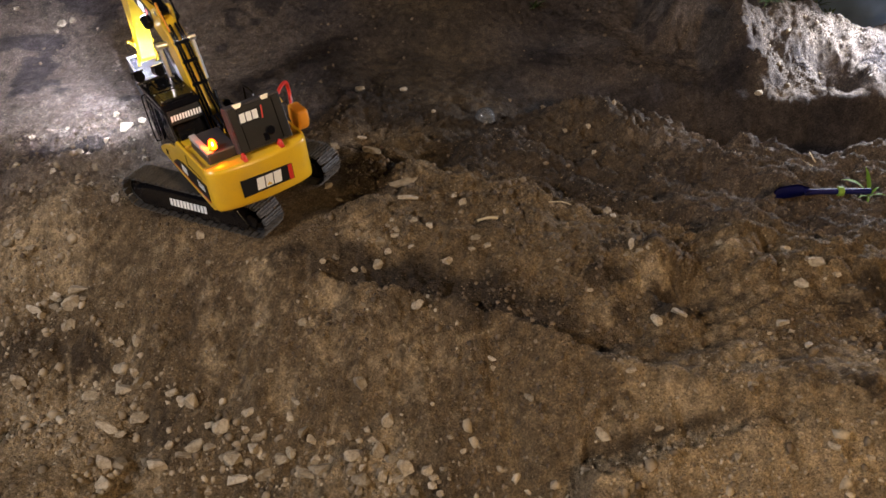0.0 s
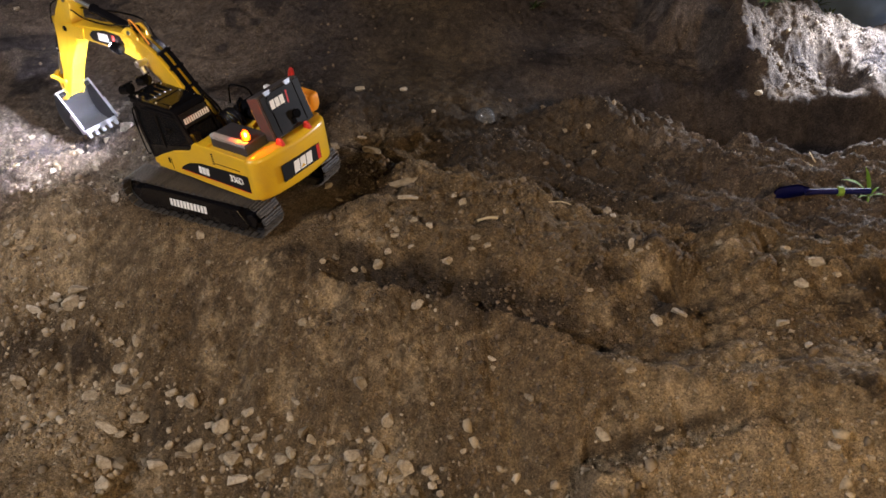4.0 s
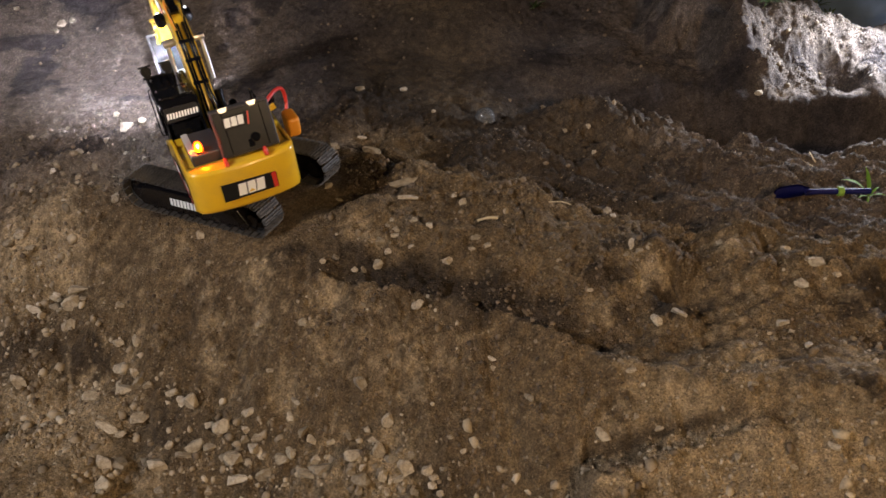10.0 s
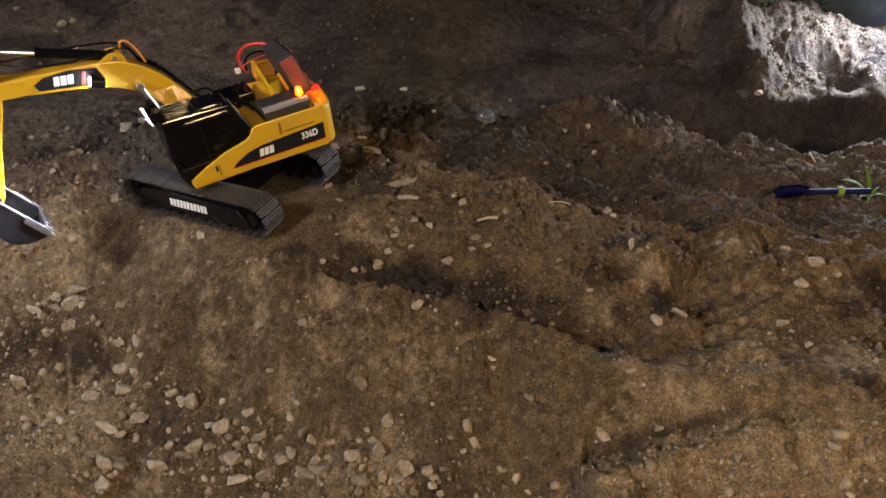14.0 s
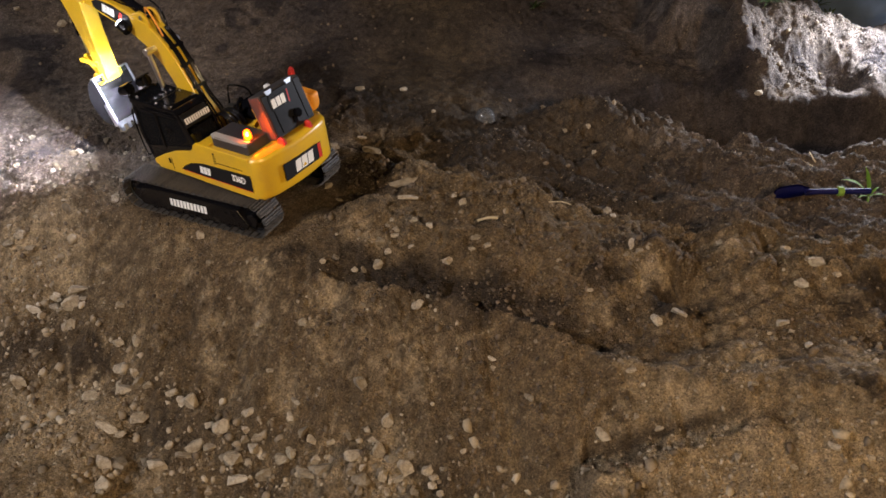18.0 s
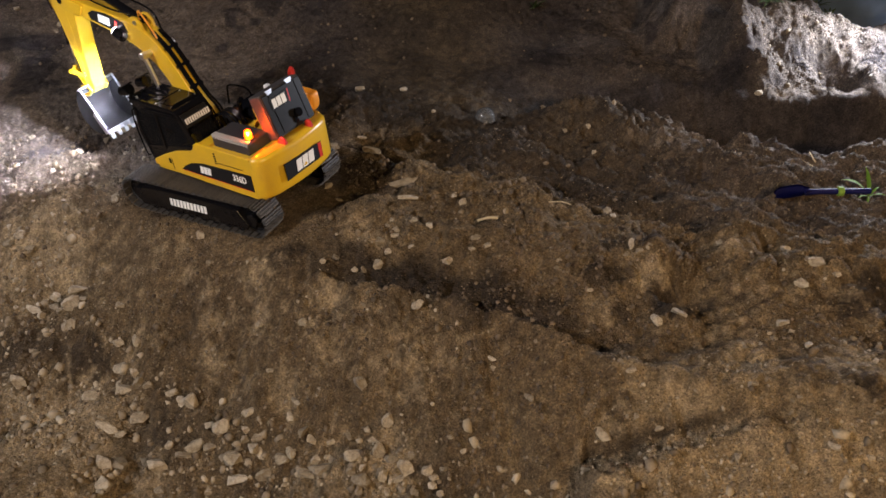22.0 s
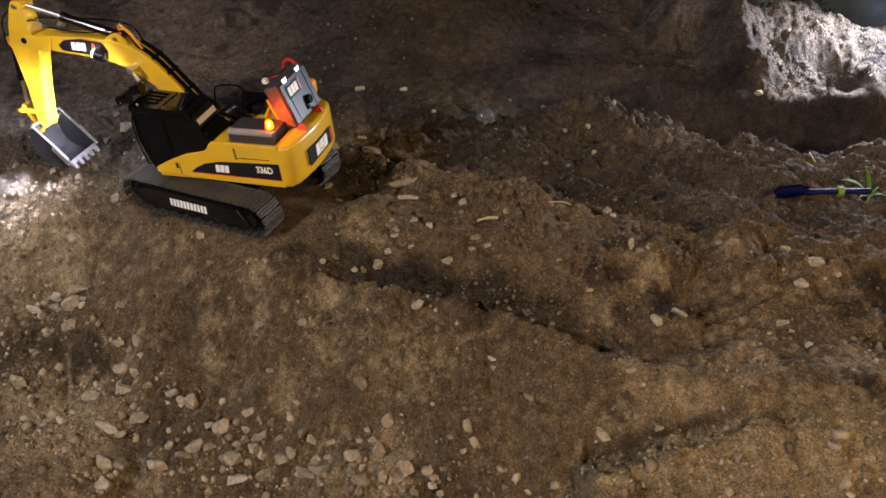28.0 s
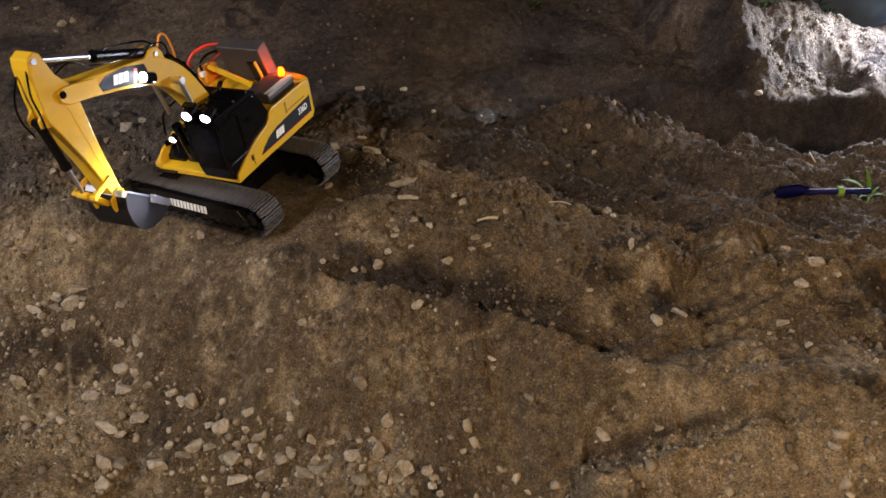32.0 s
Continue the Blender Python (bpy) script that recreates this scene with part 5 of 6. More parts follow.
STONES_BENCH = [(0.233, -0.249, 0.016, 0.86, -11), (0.213, -0.265, 0.013, 0.83, 14), (0.310, -0.250, 0.025, 0.91, 10), (0.285, -0.264, 0.020, 0.56, -70), (0.269, -0.259, 0.014, 1.00, 20), (0.312, -0.205, 0.025, 0.73, 10), (0.339, -0.197, 0.023, 0.50, 13), (0.330, -0.229, 0.016, 1.00, 13), (0.372, -0.227, 0.014, 1.00, 0), (0.343, -0.182, 0.016, 1.00, 4), (0.376, -0.174, 0.018, 0.75, -9), (0.333, -0.157, 0.012, 1.00, 7), (0.325, -0.170, 0.012, 0.80, -9), (0.405, -0.182, 0.018, 0.88, -14), (0.362, -0.097, 0.046, 0.32, 1), (0.439, -0.263, 0.022, 0.70, 35), (0.493, -0.220, 0.025, 0.64, 6), (0.483, -0.244, 0.018, 0.50, -16), (0.512, -0.236, 0.016, 1.00, -3), (0.453, -0.079, 0.015, 0.75, -80)] + [(0.471, -0.095, 0.019, 0.88, -10), (0.635, -0.302, 0.013, 0.58, 15), (0.630, -0.312, 0.013, 0.67, 19), (0.682, -0.366, 0.015, 0.57, 3), (0.755, -0.098, 0.022, 0.78, -10), (0.758, -0.145, 0.014, 0.83, -16), (0.408, 0.315, 0.013, 0.89, 0), (0.224, 0.428, 0.028, 0.72, 18), (0.332, 0.459, 0.022, 0.71, 8), (0.551, -0.144, 0.012, 1.20, 12), (0.689, -0.138, 0.012, 1.00, 5), (0.351, -0.020, 0.075, 0.27, 5), (0.279, 0.105, 0.053, 0.35, -15), (0.763, 0.134, 0.014, 0.80, 8), (0.711, 0.226, 0.013, 0.89, -14), (0.764, 0.233, 0.013, 1.33, 5), (0.244, 0.218, 0.028, 0.40, 4), (0.193, -0.009, 0.023, 0.67, 19), (0.222, -0.063, 0.020, 0.50, -19), (1.214, 0.414, 0.023, 0.64, -12)]
STONES_RIGHT = [(0.765, -0.277, 0.028, 0.52, 75), (0.773, -0.296, 0.020, 0.56, 11), (0.753, -0.296, 0.013, 0.83, 2), (0.792, -0.293, 0.011, 0.60, -9), (0.783, -0.435, 0.031, 0.60, -65), (0.814, -0.437, 0.031, 0.40, -20), (0.929, -0.254, 0.016, 0.71, 3), (1.045, -0.267, 0.021, 0.67, -1), (1.070, -0.326, 0.044, 0.39, -25), (1.104, -0.347, 0.016, 0.71, 0), (1.036, -0.369, 0.029, 0.65, -40), (0.979, -0.457, 0.024, 0.64, 11), (0.960, -0.479, 0.013, 0.83, -5), (1.004, -0.505, 0.015, 0.86, 19), (0.703, -0.538, 0.010, 1.00, -13), (0.717, -0.551, 0.021, 0.55, -7), (0.674, -0.607, 0.043, 0.41, -62), (0.649, -0.653, 0.025, 0.62, 13), (0.723, -0.604, 0.017, 0.56, 70), (0.710, -0.601, 0.014, 0.57, 75)] + [(0.756, -0.614, 0.018, 0.56, -2), (0.890, -0.592, 0.018, 0.67, 11), (0.852, -0.626, 0.010, 0.80, 5), (0.874, -0.644, 0.012, 0.83, 18), (0.954, -0.611, 0.010, 0.80, -7), (0.857, -0.674, 0.027, 0.36, 85), (0.983, -0.684, 0.023, 0.62, -60), (0.930, -0.692, 0.020, 0.50, -45), (1.095, -0.539, 0.013, 0.83, 17), (0.954, -0.469, 0.011, 0.80, -9), (0.933, -0.494, 0.009, 0.89, -2), (0.987, -0.475, 0.011, 0.90, 18), (0.736, -0.654, 0.010, 0.70, -8), (0.806, -0.659, 0.009, 0.78, -12), (0.761, -0.662, 0.011, 0.67, -17), (1.036, -0.690, 0.014, 0.64, -12), (1.003, -0.708, 0.012, 0.75, -15)]
STONES_LEFT = [(-0.326, 0.297, 0.038), (-0.389, 0.401, 0.023), (-0.296, 0.326, 0.027), (-0.293, 0.188, 0.020), (-0.243, 0.159, 0.016), (-0.256, -0.006, 0.020), (-0.351, 0.144, 0.019), (-0.409, 0.204, 0.026), (-0.442, 0.127, 0.020), (-0.714, 0.937, 0.043), (-0.690, 0.956, 0.023), (-0.449, -0.059, 0.025), (-0.472, -0.072, 0.029), (-0.445, 0.103, 0.014), (-0.416, -0.103, 0.013), (-0.367, -0.144, 0.021), (-0.325, -0.139, 0.023), (-0.450, -0.127, 0.017), (-0.394, -0.175, 0.021), (-0.349, -0.181, 0.018), (-0.404, -0.101, 0.012), (-0.043, -0.145, 0.023), (0.187, 0.149, 0.028), (0.173, 0.107, 0.020)]
STONES_LEFT_MORE = [(-0.477, -0.039, 0.013), (-0.429, -0.081, 0.016), (-0.401, -0.159, 0.018), (-0.431, -0.144, 0.016), (-0.379, -0.130, 0.013), (-0.354, -0.156, 0.015), (-0.330, -0.112, 0.012), (-0.464, -0.103, 0.015), (-0.412, -0.066, 0.012), (-0.296, -0.180, 0.015), (-0.375, -0.203, 0.013), (-0.447, -0.164, 0.016), (-0.366, 0.268, 0.018), (-0.289, 0.079, 0.012), (-0.342, 0.085, 0.012), (-0.167, 0.043, 0.010), (-0.417, 0.376, 0.015), (-0.290, 0.242, 0.013), (-0.492, 0.345, 0.015), (-0.559, 0.300, 0.018), (-0.518, 0.091, 0.016), (-0.360, -0.016, 0.010), (-0.420, -0.032, 0.011), (-0.867, 0.988, 0.028), (-0.719, 0.892, 0.023)]

rng = random.Random(5)


def put_stone(x, y, size, aspect, turn, group_name):
    stone = new("stone", rng.choice(STONE_KINDS))
    z = float(ground_height(np.array([x]), np.array([y]))[0])
    stone.matrix_world = Matrix.Translation((x, y, z + size * min(aspect, 1.2) * 0.16)) @ Euler((rng.uniform(-0.35, 0.35), rng.uniform(-0.35, 0.35), radians(turn))).to_matrix().to_4x4() @ Matrix.Diagonal((size, size * aspect * 1.35, size * min(aspect, 1.1) * 1.25, 1))
    big = "large " if size > 0.026 else "small " if size < 0.013 else ""
    kind = "long " if aspect < 0.5 or aspect > 1.8 else ""
    tagged(stone, big + kind + "pale tan angular stone half sunk in soil", "stone", group_name)


for group_name, spots in (("stones along the foot of the slope", STONES_TOE + STONES_FOOT + STONES_SLOPE), ("stones on the digging bench", STONES_BENCH), ("stones in the front mound", STONES_RIGHT)):
    for x, y, size, aspect, turn in spots:
        put_stone(x, y, size, aspect, turn, group_name)
for x, y, size in STONES_LEFT + STONES_LEFT_MORE:
    put_stone(x, y, size, rng.uniform(0.7, 0.95), rng.uniform(0, 360), "stones beside the tracks")


def grains(name, count, lo, hi, place, material, label, seed, sink=0.2, plain=False):
    """Very many small lumps in one mesh."""
    r = np.random.default_rng(seed)
    g = (1 + 5 ** 0.5) / 2
    ico = np.array([(-1, g, 0), (1, g, 0), (-1, -g, 0), (1, -g, 0), (0, -1, g), (0, 1, g), (0, -1, -g), (0, 1, -g), (g, 0, -1), (g, 0, 1), (-g, 0, -1), (-g, 0, 1)]) / 1.9
    tri = np.array([(0, 11, 5), (0, 5, 1), (0, 1, 7), (0, 7, 10), (0, 10, 11), (1, 5, 9), (5, 11, 4), (11, 10, 2), (10, 7, 6), (7, 1, 8),
                    (3, 9, 4), (3, 4, 2), (3, 2, 6), (3, 6, 8), (3, 8, 9), (4, 9, 5), (2, 4, 11), (6, 2, 10), (8, 6, 7), (9, 8, 1)])
    if plain:
        ico = np.array([(1, 0, 0), (-1, 0, 0), (0, 1, 0), (0, -1, 0), (0, 0, 1), (0, 0, -1)], float)
        tri = np.array([(0, 2, 4), (2, 1, 4), (1, 3, 4), (3, 0, 4), (2, 0, 5), (1, 2, 5), (3, 1, 5), (0, 3, 5)])
    k = len(ico)
    x, y = place(r, count)
    n = len(x)
    z = ground_height(x, y)
    size = lo * (hi / lo) ** (r.random(n) ** 2.2) * 0.5
    q = r.normal(size=(n, 4))
    q /= np.linalg.norm(q, axis=1)[:, None]
    w, a, b, c = q.T
    rot = np.stack([np.stack([1 - 2 * (b * b + c * c), 2 * (a * b - c * w), 2 * (a * c + b * w)], -1),
                    np.stack([2 * (a * b + c * w), 1 - 2 * (a * a + c * c), 2 * (b * c - a * w)], -1),
                    np.stack([2 * (a * c - b * w), 2 * (b * c + a * w), 1 - 2 * (a * a + b * b)], -1)], 1)
    pts = ico[None] * r.uniform(0.55, 1.25, (n, k, 1)) * r.uniform(0.6, 1.2, (n, 1, 3))
    pts = np.einsum("nij,nkj->nki", rot, pts) * size[:, None, None]
    pts += np.stack([x, y, z + size * sink], -1)[:, None]
    faces = (tri[None] + k * np.arange(n)[:, None, None]).reshape(-1, 3)
    me = bpy.data.meshes.new(name)
    me.vertices.add(k * n)
    me.vertices.foreach_set("co", pts.astype(np.float32).ravel())
    me.loops.add(faces.size)
    me.loops.foreach_set("vertex_index", faces.astype(np.int32).ravel())
    me.polygons.add(len(faces))
    me.polygons.foreach_set("loop_start", np.arange(0, faces.size, 3, dtype=np.int32))
    me.update(calc_edges=True)
    me.materials.append(material)
    return tagged(new(name, me), label, name.replace("_", " "), kind="stuff")


def clear_of_tracks(x, y):
    u, v = 0.8816 * x - 0.4648 * y, 0.4628 * x + 0.8854 * y
    return ~((np.abs(u) < 0.20) & (np.abs(v) < 0.135))


def everywhere(r, n):
    x, y = r.uniform(-0.75, 1.75, n), r.uniform(-0.82, 0.95, n)
    ok = clear_of_tracks(x, y)
    return x[ok], y[ok]


def crumbly(r, n):
    x, y = everywhere(r, n * 3)
    ok = (r.random(len(x)) < 0.25 + 0.9 * (y < ledge_y(x)) - 0.15 * (y > 0.35)) & (wobble(x, y, 0.10, 34) + r.uniform(-0.5, 0.5, len(x)) - 1.5 * paleness(x, y) > 0)
    return x[ok][:n], y[ok][:n]


def near_side(r, n):
    x, y = r.uniform(-0.6, 1.35, n), r.uniform(-0.82, 0.30, n)
    ok = clear_of_tracks(x, y) & (wobble(x, y, 0.08, 33) + r.uniform(-0.8, 0.8, n) > 0)
    return x[ok], y[ok]


def in_clusters(r, n):
    x, y = everywhere(r, n * 4)
    s = brink_y(x) - y
    foot = np.exp(-((s - 0.36) / 0.12) ** 2) * (x < 0.75) + 0.9 * np.exp(-((x + 0.42) / 0.14) ** 2 - ((y + 0.04) / 0.14) ** 2) + 0.3 * np.exp(-((x + 0.40) / 0.13) ** 2 - ((y + 0.20) / 0.10) ** 2) + 0.4 * (x > 0.5) * (y < mound_y(x) - 0.03) + 0.12 * (x > 1.18) * (y > 0.40)
    far_dark = (y > ledge_y(x) + 0.03) & ~((x > 1.15) & (y > 0.38))
    bare = 1 - 0.7 * (s > 0.03) * (s < 0.26) * (x > -0.2)
    p = 0.03 + foot + bare * 0.20 * (wobble(x, y, 0.12, 31) > 0.25) + bare * 0.2 * (wobble(x, y, 0.05, 32) > 0.4)
    p = p * (1 - 0.85 * damp_and_shade(x, y))
    ok = r.random(len(x)) < p * 0.45 * np.where(far_dark, np.where(y > 0.4, 0.02, 0.15), 1.0)
    return x[ok][:n], y[ok][:n]


def along_foot(r, n):
    x, y = r.uniform(-0.55, 1.1, n), r.uniform(-0.82, 0.02, n)
    s = brink_y(x) - y
    p = np.exp(-((s - 0.33) / 0.10) ** 2) * (x < 0.75) + 0.8 * np.exp(-((x + 0.41) / 0.10) ** 2 - ((y + 0.12) / 0.10) ** 2) + 0.35 * (x > 0.6) * (y < mound_y(x) - 0.03)
    p = p * (1 - 0.7 * damp_and_shade(x, y))
    ok = clear_of_tracks(x, y) & (r.random(n) < p * (0.5 + 0.8 * (wobble(x, y, 0.07, 48) > 0)))
    return x[ok], y[ok]


grains("rubble", 7500, 0.006, 0.026, along_foot, RUBBLE, "pale angular rubble along the foot of the slope", 15, -0.1)
grains("gravel", 12000, 0.0028, 0.019, in_clusters, GRAVEL, "scattered pale gravel and small stones", 11)
grains("fine_grit", 52000, 0.0014, 0.0046, near_side, GRIT, "fine grit strewn over the soil", 12, plain=True)
def bedded(r, n):
    x, y = everywhere(r, n * 6)
    p = paleness(x, y) * (0.35 + 0.65 * (wobble(x, y, 0.045, 55) > 0)) * (y < 0.0) + 0.25 * (x > 0.5) * (y < mound_y(x))
    ok = r.random(len(x)) < p * (1 - 0.8 * damp_and_shade(x, y))
    return x[ok][:n], y[ok][:n]


grains("bedded_gravel", 11000, 0.0024, 0.0110, bedded, RUBBLE, "pale gravel bedded in dry sandy soil", 17, -0.15)


def on_heap(r, n):
    x, y = r.uniform(1.21, 1.78, n), r.uniform(0.43, 0.80, n)
    ok = wobble(x, y, 0.06, 45) + r.uniform(-0.6, 0.9, n) > 0
    return x[ok], y[ok]


grains("heap_clods", 18000, 0.0026, 0.0090, on_heap, CLOD, "crumbling clods of soil on the spoil heap", 14, -0.10, True)
grains("heap_lumps", 420, 0.007, 0.020, on_heap, CLOD, "larger lumps of pale soil on the spoil heap", 16, -0.45)
grains("soil_crumbs", 13000, 0.003, 0.013, crumbly, CRUMB, "loose brown crumbs of soil", 13)


# ---------------------------------------------------------------- small things on the ground


def soil_at(x, y):
    return float(ground_height(np.array([x]), np.array([y]))[0])


def plastic_bowl():
    x, y = 0.530, 0.280
    bm = bmesh.new()
    arch = [(math.sin(a), math.cos(a)) for a in (math.pi / 2 * k / 9 for k in range(10))]
    n, prof = 28, [(0.0225 * s, 0.023 * c) for s, c in arch] + [(0.0245, -0.001), (0.0245, -0.003), (0.0220, -0.003)] + [(0.0213 * s, 0.0218 * c - 0.001) for s, c in arch[::-1]]
    rings = [[bm.verts.new((r * math.cos(2 * math.pi * k / n), r * math.sin(2 * math.pi * k / n), z)) for k in range(n)] for r, z in prof]
    for a, b in zip(rings, rings[1:]):
        for k in range(n):
            bm.faces.new((a[k], a[(k + 1) % n], b[(k + 1) % n], b[k]))
    bmesh.ops.remove_doubles(bm, verts=bm.verts, dist=1e-5)
    cup = part("plastic_bowl", bm, CUP, None, "", True)
    cup.matrix_world = pose(x, y, soil_at(x, y) + 0.012, 8, 10, 25)
    tagged(cup, "clear plastic bowl upside down on dark soil", "bowl")


def toy_shovel():
    xa, ya = 1.096, -0.064
    root = tagged(new("toy_shovel"), "dark blue plastic toy shovel half sunk in churned soil", "toy shovel")
    root.matrix_world = pose(xa, ya, max(soil_at(xa + 0.008 * k, ya + dy) for k in range(2, 9) for dy in (-0.01, 0.0, 0.01)) + 0.001, 12, -1.5, -1.5)
    # hollow scoop whose tip dips into the soil
    bm = bmesh.new()
    rows = []
    for k in range(11):
        t = k / 10
        half = 0.0165 * min(1.0, 0.55 + 2.2 * t) * (1 - 0.75 * rise(np.float64((t - 0.72) / 0.28)))
        row = []
        for j in range(-4, 5):
            v = j / 4
            row.append(bm.verts.new((0.064 * t, half * v, 0.009 * v * v - 0.001 - 0.008 * (1 - t) ** 2 + 0.006 * t * t)))
        rows.append(row)
    for p, q in zip(rows, rows[1:]):
        for j in range(8):
            bm.faces.new((p[j], q[j], q[j + 1], p[j + 1]))
    bmesh.ops.solidify(bm, geom=bm.faces[:], thickness=0.0016)
    part("blade", bm, BLUE, root, "dark navy hollow scoop blade", True)
    part("socket", rod((0.056, 0, 0.004), (0.088, 0, 0.006), 0.0068, 14, 0.0056, bevel=0.001), BLUE, root)
    part("shaft", rod((0.086, 0, 0.006), (0.186, 0, 0.006), 0.0058, 16, bevel=0.002), BLUE, root, "blue round shaft")
    part("collar", rod((0.120, 0, 0.006), (0.132, 0, 0.006), 0.0095, 16, bevel=0.0015), LEAF, root, "yellow-green collar")


def leaf_strip(length, width, droop, seed):
    rng = random.Random(seed)
    bm = bmesh.new()
    rows, n = [], 9
    for k in range(n + 1):
        t = k / n
        c = Vector((length * (t * (1 - 0.25 * droop * t)), rng.uniform(-0.02, 0.02) * length * t, length * (0.75 * t - droop * t * t)))
        w = width * (0.35 + 1.5 * t * (1 - t) * 1.4) * (1 - t ** 4) + 0.0002
        rows.append([bm.verts.new(c + Vector((0, w, 0.25 * w))), bm.verts.new(c), bm.verts.new(c + Vector((0, -w, 0.25 * w)))])
    for a, b in zip(rows, rows[1:]):
        bm.faces.new((a[0], a[1], b[1], b[0])), bm.faces.new((a[1], a[2], b[2], b[1]))
    bmesh.ops.solidify(bm, geom=bm.faces[:], thickness=0.0004)
    return bm


def plant(name, x, y, count, length, width, droop, material, label, category, seed, spread=360, start=0):
    root = tagged(new(name), label, category)
    root.matrix_world = Matrix.Translation((x, y, soil_at(x, y) - 0.002))
    rng = random.Random(seed)
    kinds = [part("leaf", leaf_strip(length * f, width, droop * rng.uniform(0.7, 1.2), seed + j), material, root, "", True) for j, f in enumerate((1.0, 0.75, 0.55))]
    for k in range(count):
        m = pose(0, 0, 0, 0, rng.uniform(-35, 12), start + spread * (k + rng.uniform(-0.3, 0.3)) / count)
        if k < 3:
            kinds[k].matrix_basis = m
        else:
            again(rng.choice(kinds), root, m)
    return root


def seedling():
    x, y = 1.292, -0.056
    root = tagged(new("seedling"), "bright green seedling with long narrow leaves beside shovel", "seedling")
    root.matrix_world = Matrix.Translation((x, y, soil_at(x, y) - 0.002))
    part("stem", hose([(0, 0, 0), (-0.002, 0.001, 0.010), (-0.003, 0.002, 0.022)], 0.0017), LEAF, root, "", True)
    for k, (length, width, droop, lift, az) in enumerate(((0.078, 0.0058, 0.60, 16, 164), (0.060, 0.0062, 0.30, 34, 110), (0.036, 0.0022, 0.5, -8, 205), (0.040, 0.0024, 0.6, 5, -25), (0.034, 0.0026, 0.5, 10, 30), (0.030, 0.0020, 0.7, -5, 245))):
        leaf = part("leaf", leaf_strip(length, width, droop, 60 + k), LEAF, root, "", True)
        leaf.matrix_basis = pose(-0.002, 0.001, 0.014, 0, -lift, az)


def twig(points, r):
    pts = [(x, y, soil_at(x, y) + r + h) for x, y, h in points]
    tagged(part("twig", hose(pts, r, 6, 4), STRAW, None, "", True), "thin pale dry twig lying on the soil", "twig", "dry twigs")


# added backdrop: gives the bluish haze beyond the heap a surface
def blue_haze():
    bm = bmesh.new()
    xs, ys = np.linspace(1.62, 3.0, 60), np.linspace(1.05, 1.9, 36)
    rows = []
    for y in ys:
        row = []
        for x in xs:
            px, py = x + 0.05 * math.sin(9 * y), y + 0.05 * math.sin(7 * x)
            z = soil_at(px, py) + 0.02 + 0.012 * float(wobble(np.array([x]), np.array([y]), 0.07, 51)[0]) + 0.004 * float(wobble(np.array([x]), np.array([y]), 0.02, 52)[0])
            row.append(bm.verts.new((px, py, z)))
        rows.append(row)
    for a, b in zip(rows, rows[1:]):
        for k in range(len(a) - 1):
            bm.faces.new((a[k], a[k + 1], b[k + 1], b[k]))
    bmesh.ops.solidify(bm, geom=bm.faces[:], thickness=0.001)
    tagged(part("plastic_sheet", bm, HAZE_BLUE, None, "", True), "pale blue crumpled backdrop standing in for haze behind the spoil heap", "plastic sheet")


plastic_bowl()
toy_shovel()
seedling()
plant("weed", 0.835, -0.735, 9, 0.022, 0.0018, 0.5, WEED, "small dark green weed tuft on sandy mound", "weed", 4)
plant("weed", 1.02, -0.70, 7, 0.028, 0.0014, 0.5, STRAW, "small dry straw-coloured weed tuft", "weed", 5)
for wx, wy, wn, wl, ws in ((1.30, 0.70, 12, 0.05, 6), (1.38, 0.74, 10, 0.06, 7), (1.46, 0.78, 9, 0.05, 8), (1.52, 0.80, 10, 0.06, 9), (1.62, 0.83, 9, 0.05, 10), (1.25, 0.80, 9, 0.05, 15), (1.33, 0.86, 11, 0.06, 16), (1.42, 0.83, 9, 0.06, 17), (1.50, 0.88, 10, 0.07, 18), (1.58, 0.92, 10, 0.07, 19), (1.66, 0.90, 11, 0.06, 20), (1.72, 0.98, 10, 0.08, 21), (1.36, 0.95, 9, 0.06, 22), (1.46, 0.98, 10, 0.07, 23), (0.70, 0.92, 10, 0.05, 11), (0.62, 0.95, 9, 0.06, 12), (0.30, 0.93, 9, 0.05, 13), (0.15, 0.95, 10, 0.06, 14)):
    plant("weed", wx, wy, wn, wl, 0.0045, 0.5, WEED, "dark green leafy weed at the edge of the pit", "weed", ws)
twig([(0.636, -0.115, 0.002), (0.665, -0.105, 0.004), (0.69, -0.09, 0.002)], 0.0012)
twig([(0.925, 0.35, 0.004), (0.942, 0.325, 0.006), (0.955, 0.305, 0.002)], 0.0014)
twig([(1.195, 0.075, 0.002), (1.215, 0.062, 0.006), (1.235, 0.045, 0.002)], 0.0011)
twig([(1.215, 0.085, 0.006), (1.225, 0.066, 0.010)], 0.0012)
twig([(0.497, -0.165, 0.002), (0.515, -0.166, 0.003), (0.535, -0.168, 0.002)], 0.0032)
blue_haze()

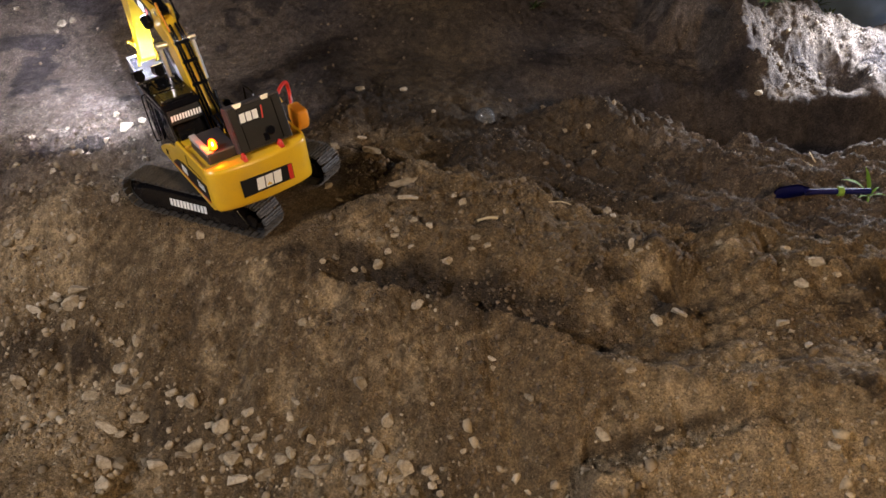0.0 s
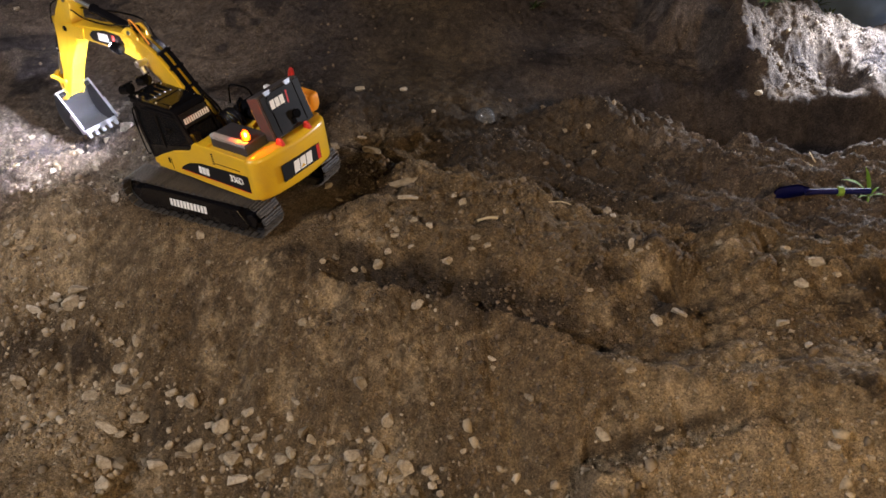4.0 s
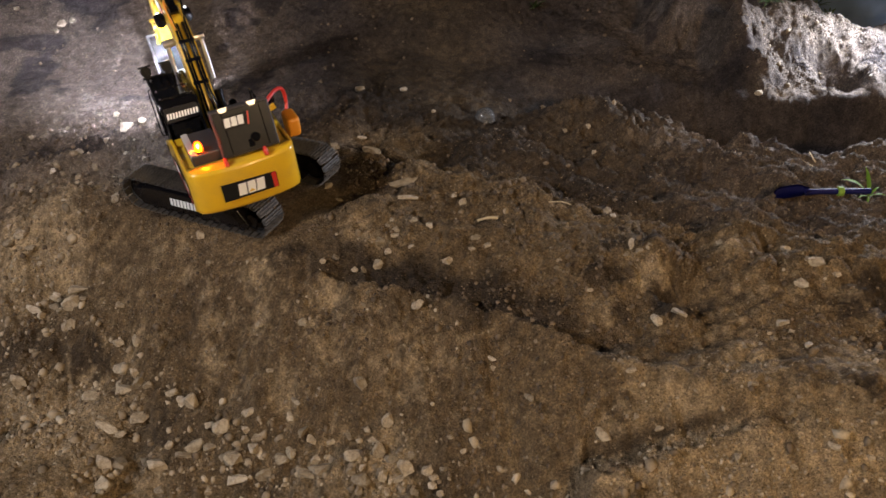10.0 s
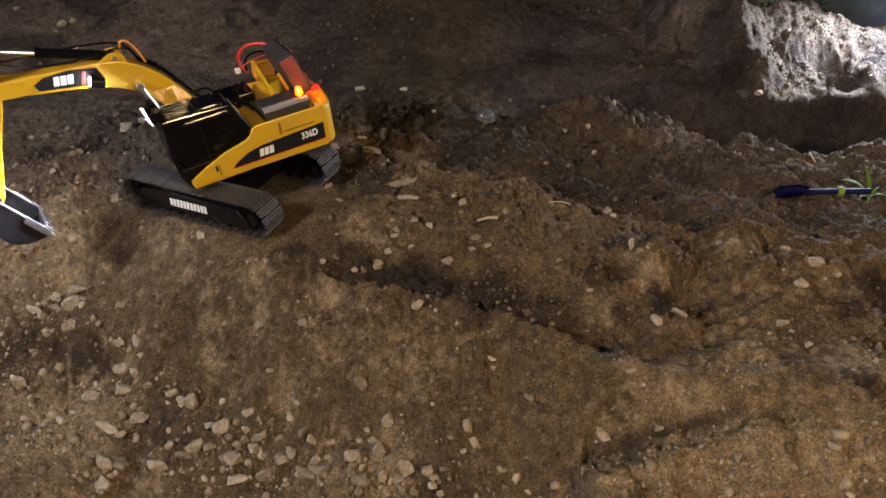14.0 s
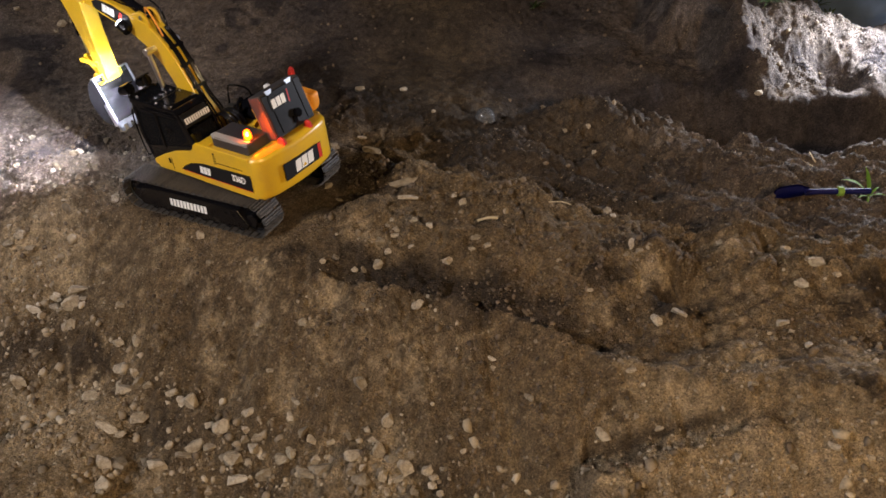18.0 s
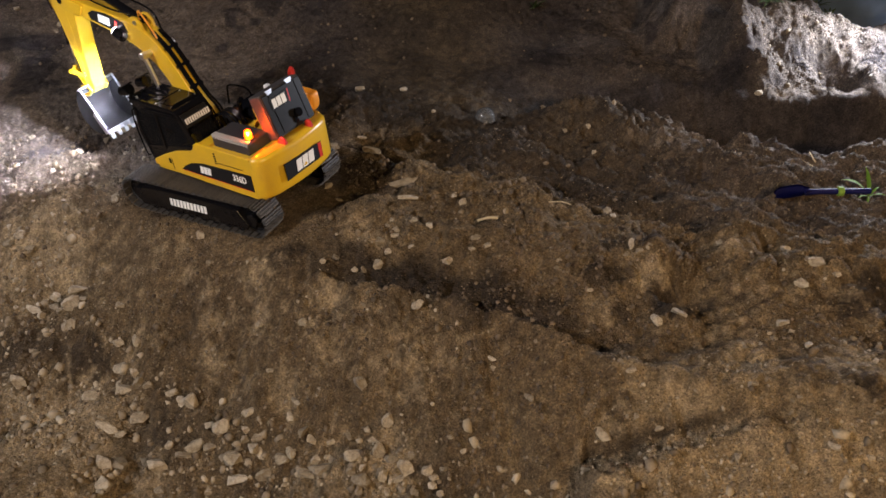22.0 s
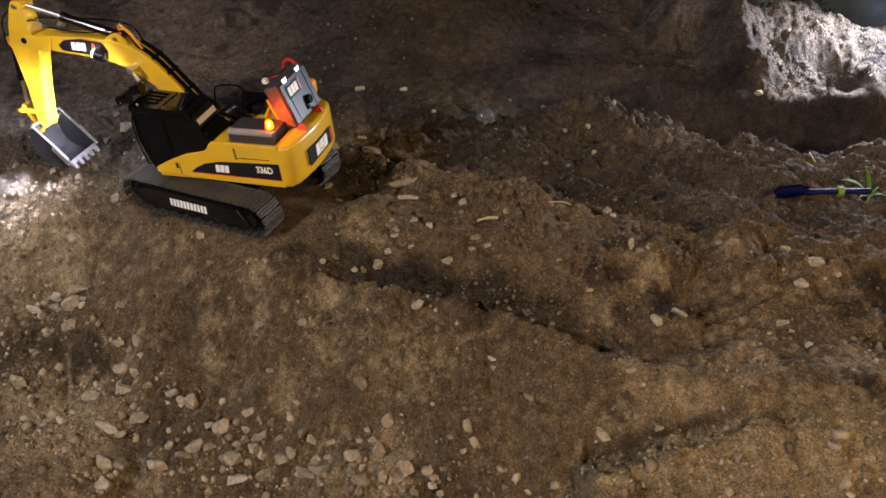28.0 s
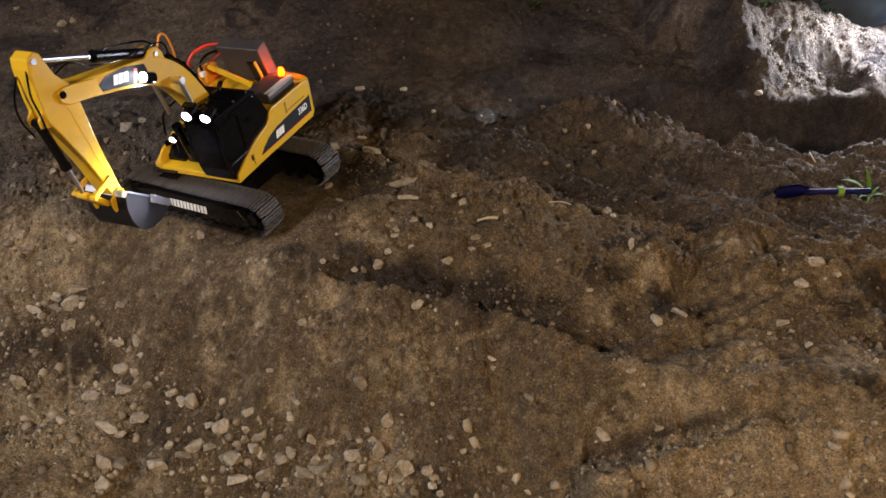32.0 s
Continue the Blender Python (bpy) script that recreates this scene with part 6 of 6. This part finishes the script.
# ---------------------------------------------------------------- movement
# seconds, slew, boom, stick and bucket angles
WORK = [
    (0.0, -27.3, 34.1, -109.4, -65),
    (1.0, -27.6, 27.3, -96.9, -65),
    (2.0, -27.3, 20.8, -91.0, -65),
    (3.0, -13.2, 21.6, -87.6, -66),
    (3.5, -3.3, 24.1, -84.5, -67.7),
    (5.5, -26.8, 19.4, -75.4, -60),
    (6.0, -13.9, 18.4, -66.9, -40.8),
    (7.0, -10.5, 18.3, -63.0, -80.0),
    (8.0, -9.7, 19.0, -64.7, -74.4),
    (9.0, -9.6, 29.1, -81.7, -62.6),
    (9.5, -17.5, 30.2, -84.9, -70),
    (10.0, -36.1, 31.3, -88.2, -80),
    (10.7, -60.5, 28.0, -77.2, -92),
    (11.0, -58.8, 29, -79, -92),
    (11.5, -35.7, 32.0, -91.1, -80),
] + [
    (12.0, -16.2, 30.9, -88.9, -48.0),
    (12.5, 3.3, 30.9, -90.6, -52.6),
    (13.0, 21.9, 30.9, -95.8, -47.1),
    (13.5, 40.4, 30.7, -105.0, -47),
    (14.0, 57.6, 30.2, -105.0, -48),
    (14.5, 75.5, 29.8, -107.9, -48),
    (16.5, 50.9, 37.2, -116.0, -42),
    (17.0, 33.1, 41.1, -121.9, -34.0),
    (17.5, 13.1, 40.7, -133.4, -24.9),
    (18.0, -5.8, 39.8, -135.6, -12.9),
    (19.0, -26.9, 32.0, -119.5, -12),
    (20.0, -21.4, 24.3, -109.4, -12),
    (21.0, -11.1, 27.4, -112.1, -11.8),
    (22.0, -5.3, 34.1, -119.6, -33.5),
    (22.5, 10.9, 34.9, -116.3, -29.5),
] + [
    (23.0, 25.0, 34.2, -107.8, -36.0),
    (23.5, 19.0, 26.8, -107.5, -36.5),
    (24.0, 9.1, 27.8, -111.8, -35.3),
    (25.0, -13.3, 32.5, -118.9, -7.0),
    (25.5, 6.2, 32.7, -122.1, -18.5),
    (27.5, 10.1, 29.2, -103.5, -41.4),
    (28.0, 10.1, 26.8, -102.3, -52.1),
    (29.0, 10.1, 30.4, -102.6, -39.5),
    (30.0, 26.0, 38.2, -107.4, -48.1),
    (30.5, 43.5, 36.2, -112.0, -49.5),
    (31.0, 61.8, 37.6, -120.4, -50.6),
    (31.5, 80.9, 36.6, -129.9, -42.1),
    (32.0, 95.2, 36.4, -135.8, -39.4),
]


def glide(rows, t, k):
    """Smooth value of column k at t, without overshoot."""
    ts = [r[0] for r in rows]
    i = max(0, min(len(rows) - 2, sum(1 for a in ts if a <= t) - 1))

    def tangent(j):
        if j == 0 or j == len(rows) - 1:
            return 0.0
        h0, h1 = ts[j] - ts[j - 1], ts[j + 1] - ts[j]
        d0, d1 = (rows[j][k] - rows[j - 1][k]) / h0, (rows[j + 1][k] - rows[j][k]) / h1
        if d0 * d1 <= 0:
            return 0.0
        return (h0 + h1) * 3 / ((2 * h1 + h0) / d0 + (h1 + 2 * h0) / d1)

    h = ts[i + 1] - ts[i]
    u = (t - ts[i]) / h
    a, b, p, q = rows[i][k], rows[i + 1][k], tangent(i) * h, tangent(i + 1) * h
    return a * (2 * u ** 3 - 3 * u * u + 1) + p * (u ** 3 - 2 * u * u + u) + b * (3 * u * u - 2 * u ** 3) + q * (u ** 3 - u * u)


def at_angle(origin, degrees):
    return Matrix.Translation((origin[0], FOOT[1], origin[1])) @ Matrix.Rotation(radians(-degrees), 4, "Y")


def reach(origin, degrees, p):
    c, s = math.cos(radians(degrees)), math.sin(radians(degrees))
    return (origin[0] + c * p[0] - s * p[1], origin[1] + s * p[0] + c * p[1])


def aim(a, b):
    return math.degrees(math.atan2(b[1] - a[1], b[0] - a[0]))


def knee(a, b, la, lb):
    """Where two links from a and b meet, on the outer side."""
    d = min(math.dist(a, b), (la + lb) * 0.999)
    along = (la * la - lb * lb + d * d) / (2 * d)
    off = math.sqrt(max(la * la - along * along, 0))
    ux, uz = (b[0] - a[0]) / d, (b[1] - a[1]) / d
    return (a[0] + ux * along - uz * off, a[1] + uz * along + ux * off)


def motions():
    tracks = {o: [] for o in (*slewing, mirror, boom, stick, bucket, stick_ram[0], stick_ram[1], bucket_ram[0], bucket_ram[1], rocker, pusher, *lift_rams[0], *lift_rams[1])}
    for k in range(321):
        t = k / 10
        slew, lift, crowd, curl = (glide(WORK, t, c) for c in (1, 2, 3, 4))
        turn = pose(0, 0, 0, 0, 0, slew + 180)
        foot = (FOOT[0], FOOT[2])
        arm, tip = lift + crowd, lift + crowd + curl
        pin = reach(foot, lift, (PIN, 0))
        hinge = reach(pin, arm, (STICK, 0))
        for o in slewing:
            tracks[o].append((t, turn))
        tracks[mirror].append((t, pose(-0.158, 0.062, 0, 0, 0, 360 * (t - 6.2) / 0.4977)))
        tracks[boom].append((t, turn @ at_angle(foot, lift)))
        tracks[stick].append((t, turn @ at_angle(pin, arm)))
        tracks[bucket].append((t, turn @ at_angle(hinge, tip)))
        low, high = (0.058, 0.108), reach(foot, lift, LIFT)
        for barrel, bar in lift_rams:
            tracks[barrel].append((t, turn @ at_angle(low, aim(low, high))))
            tracks[bar].append((t, turn @ at_angle(high, aim(high, low))))
        a, b = reach(foot, lift, EAR), reach(pin, arm, (-0.066, 0.012))
        tracks[stick_ram[0]].append((t, turn @ at_angle(a, aim(a, b))))
        tracks[stick_ram[1]].append((t, turn @ at_angle(b, aim(b, a))))
        base, lug = reach(pin, arm, (0.164, 0.004)), reach(hinge, tip, (-0.006, 0.022))
        mid = knee(base, lug, 0.041, 0.045)
        a = reach(pin, arm, (0.020, 0.047))
        tracks[bucket_ram[0]].append((t, turn @ at_angle(a, aim(a, mid))))
        tracks[bucket_ram[1]].append((t, turn @ at_angle(mid, aim(mid, a))))
        tracks[rocker].append((t, turn @ at_angle(base, aim(base, mid))))
        tracks[pusher].append((t, turn @ at_angle(mid, aim(mid, lug))))
    for o, rows in tracks.items():
        walk(o, rows)


motions()
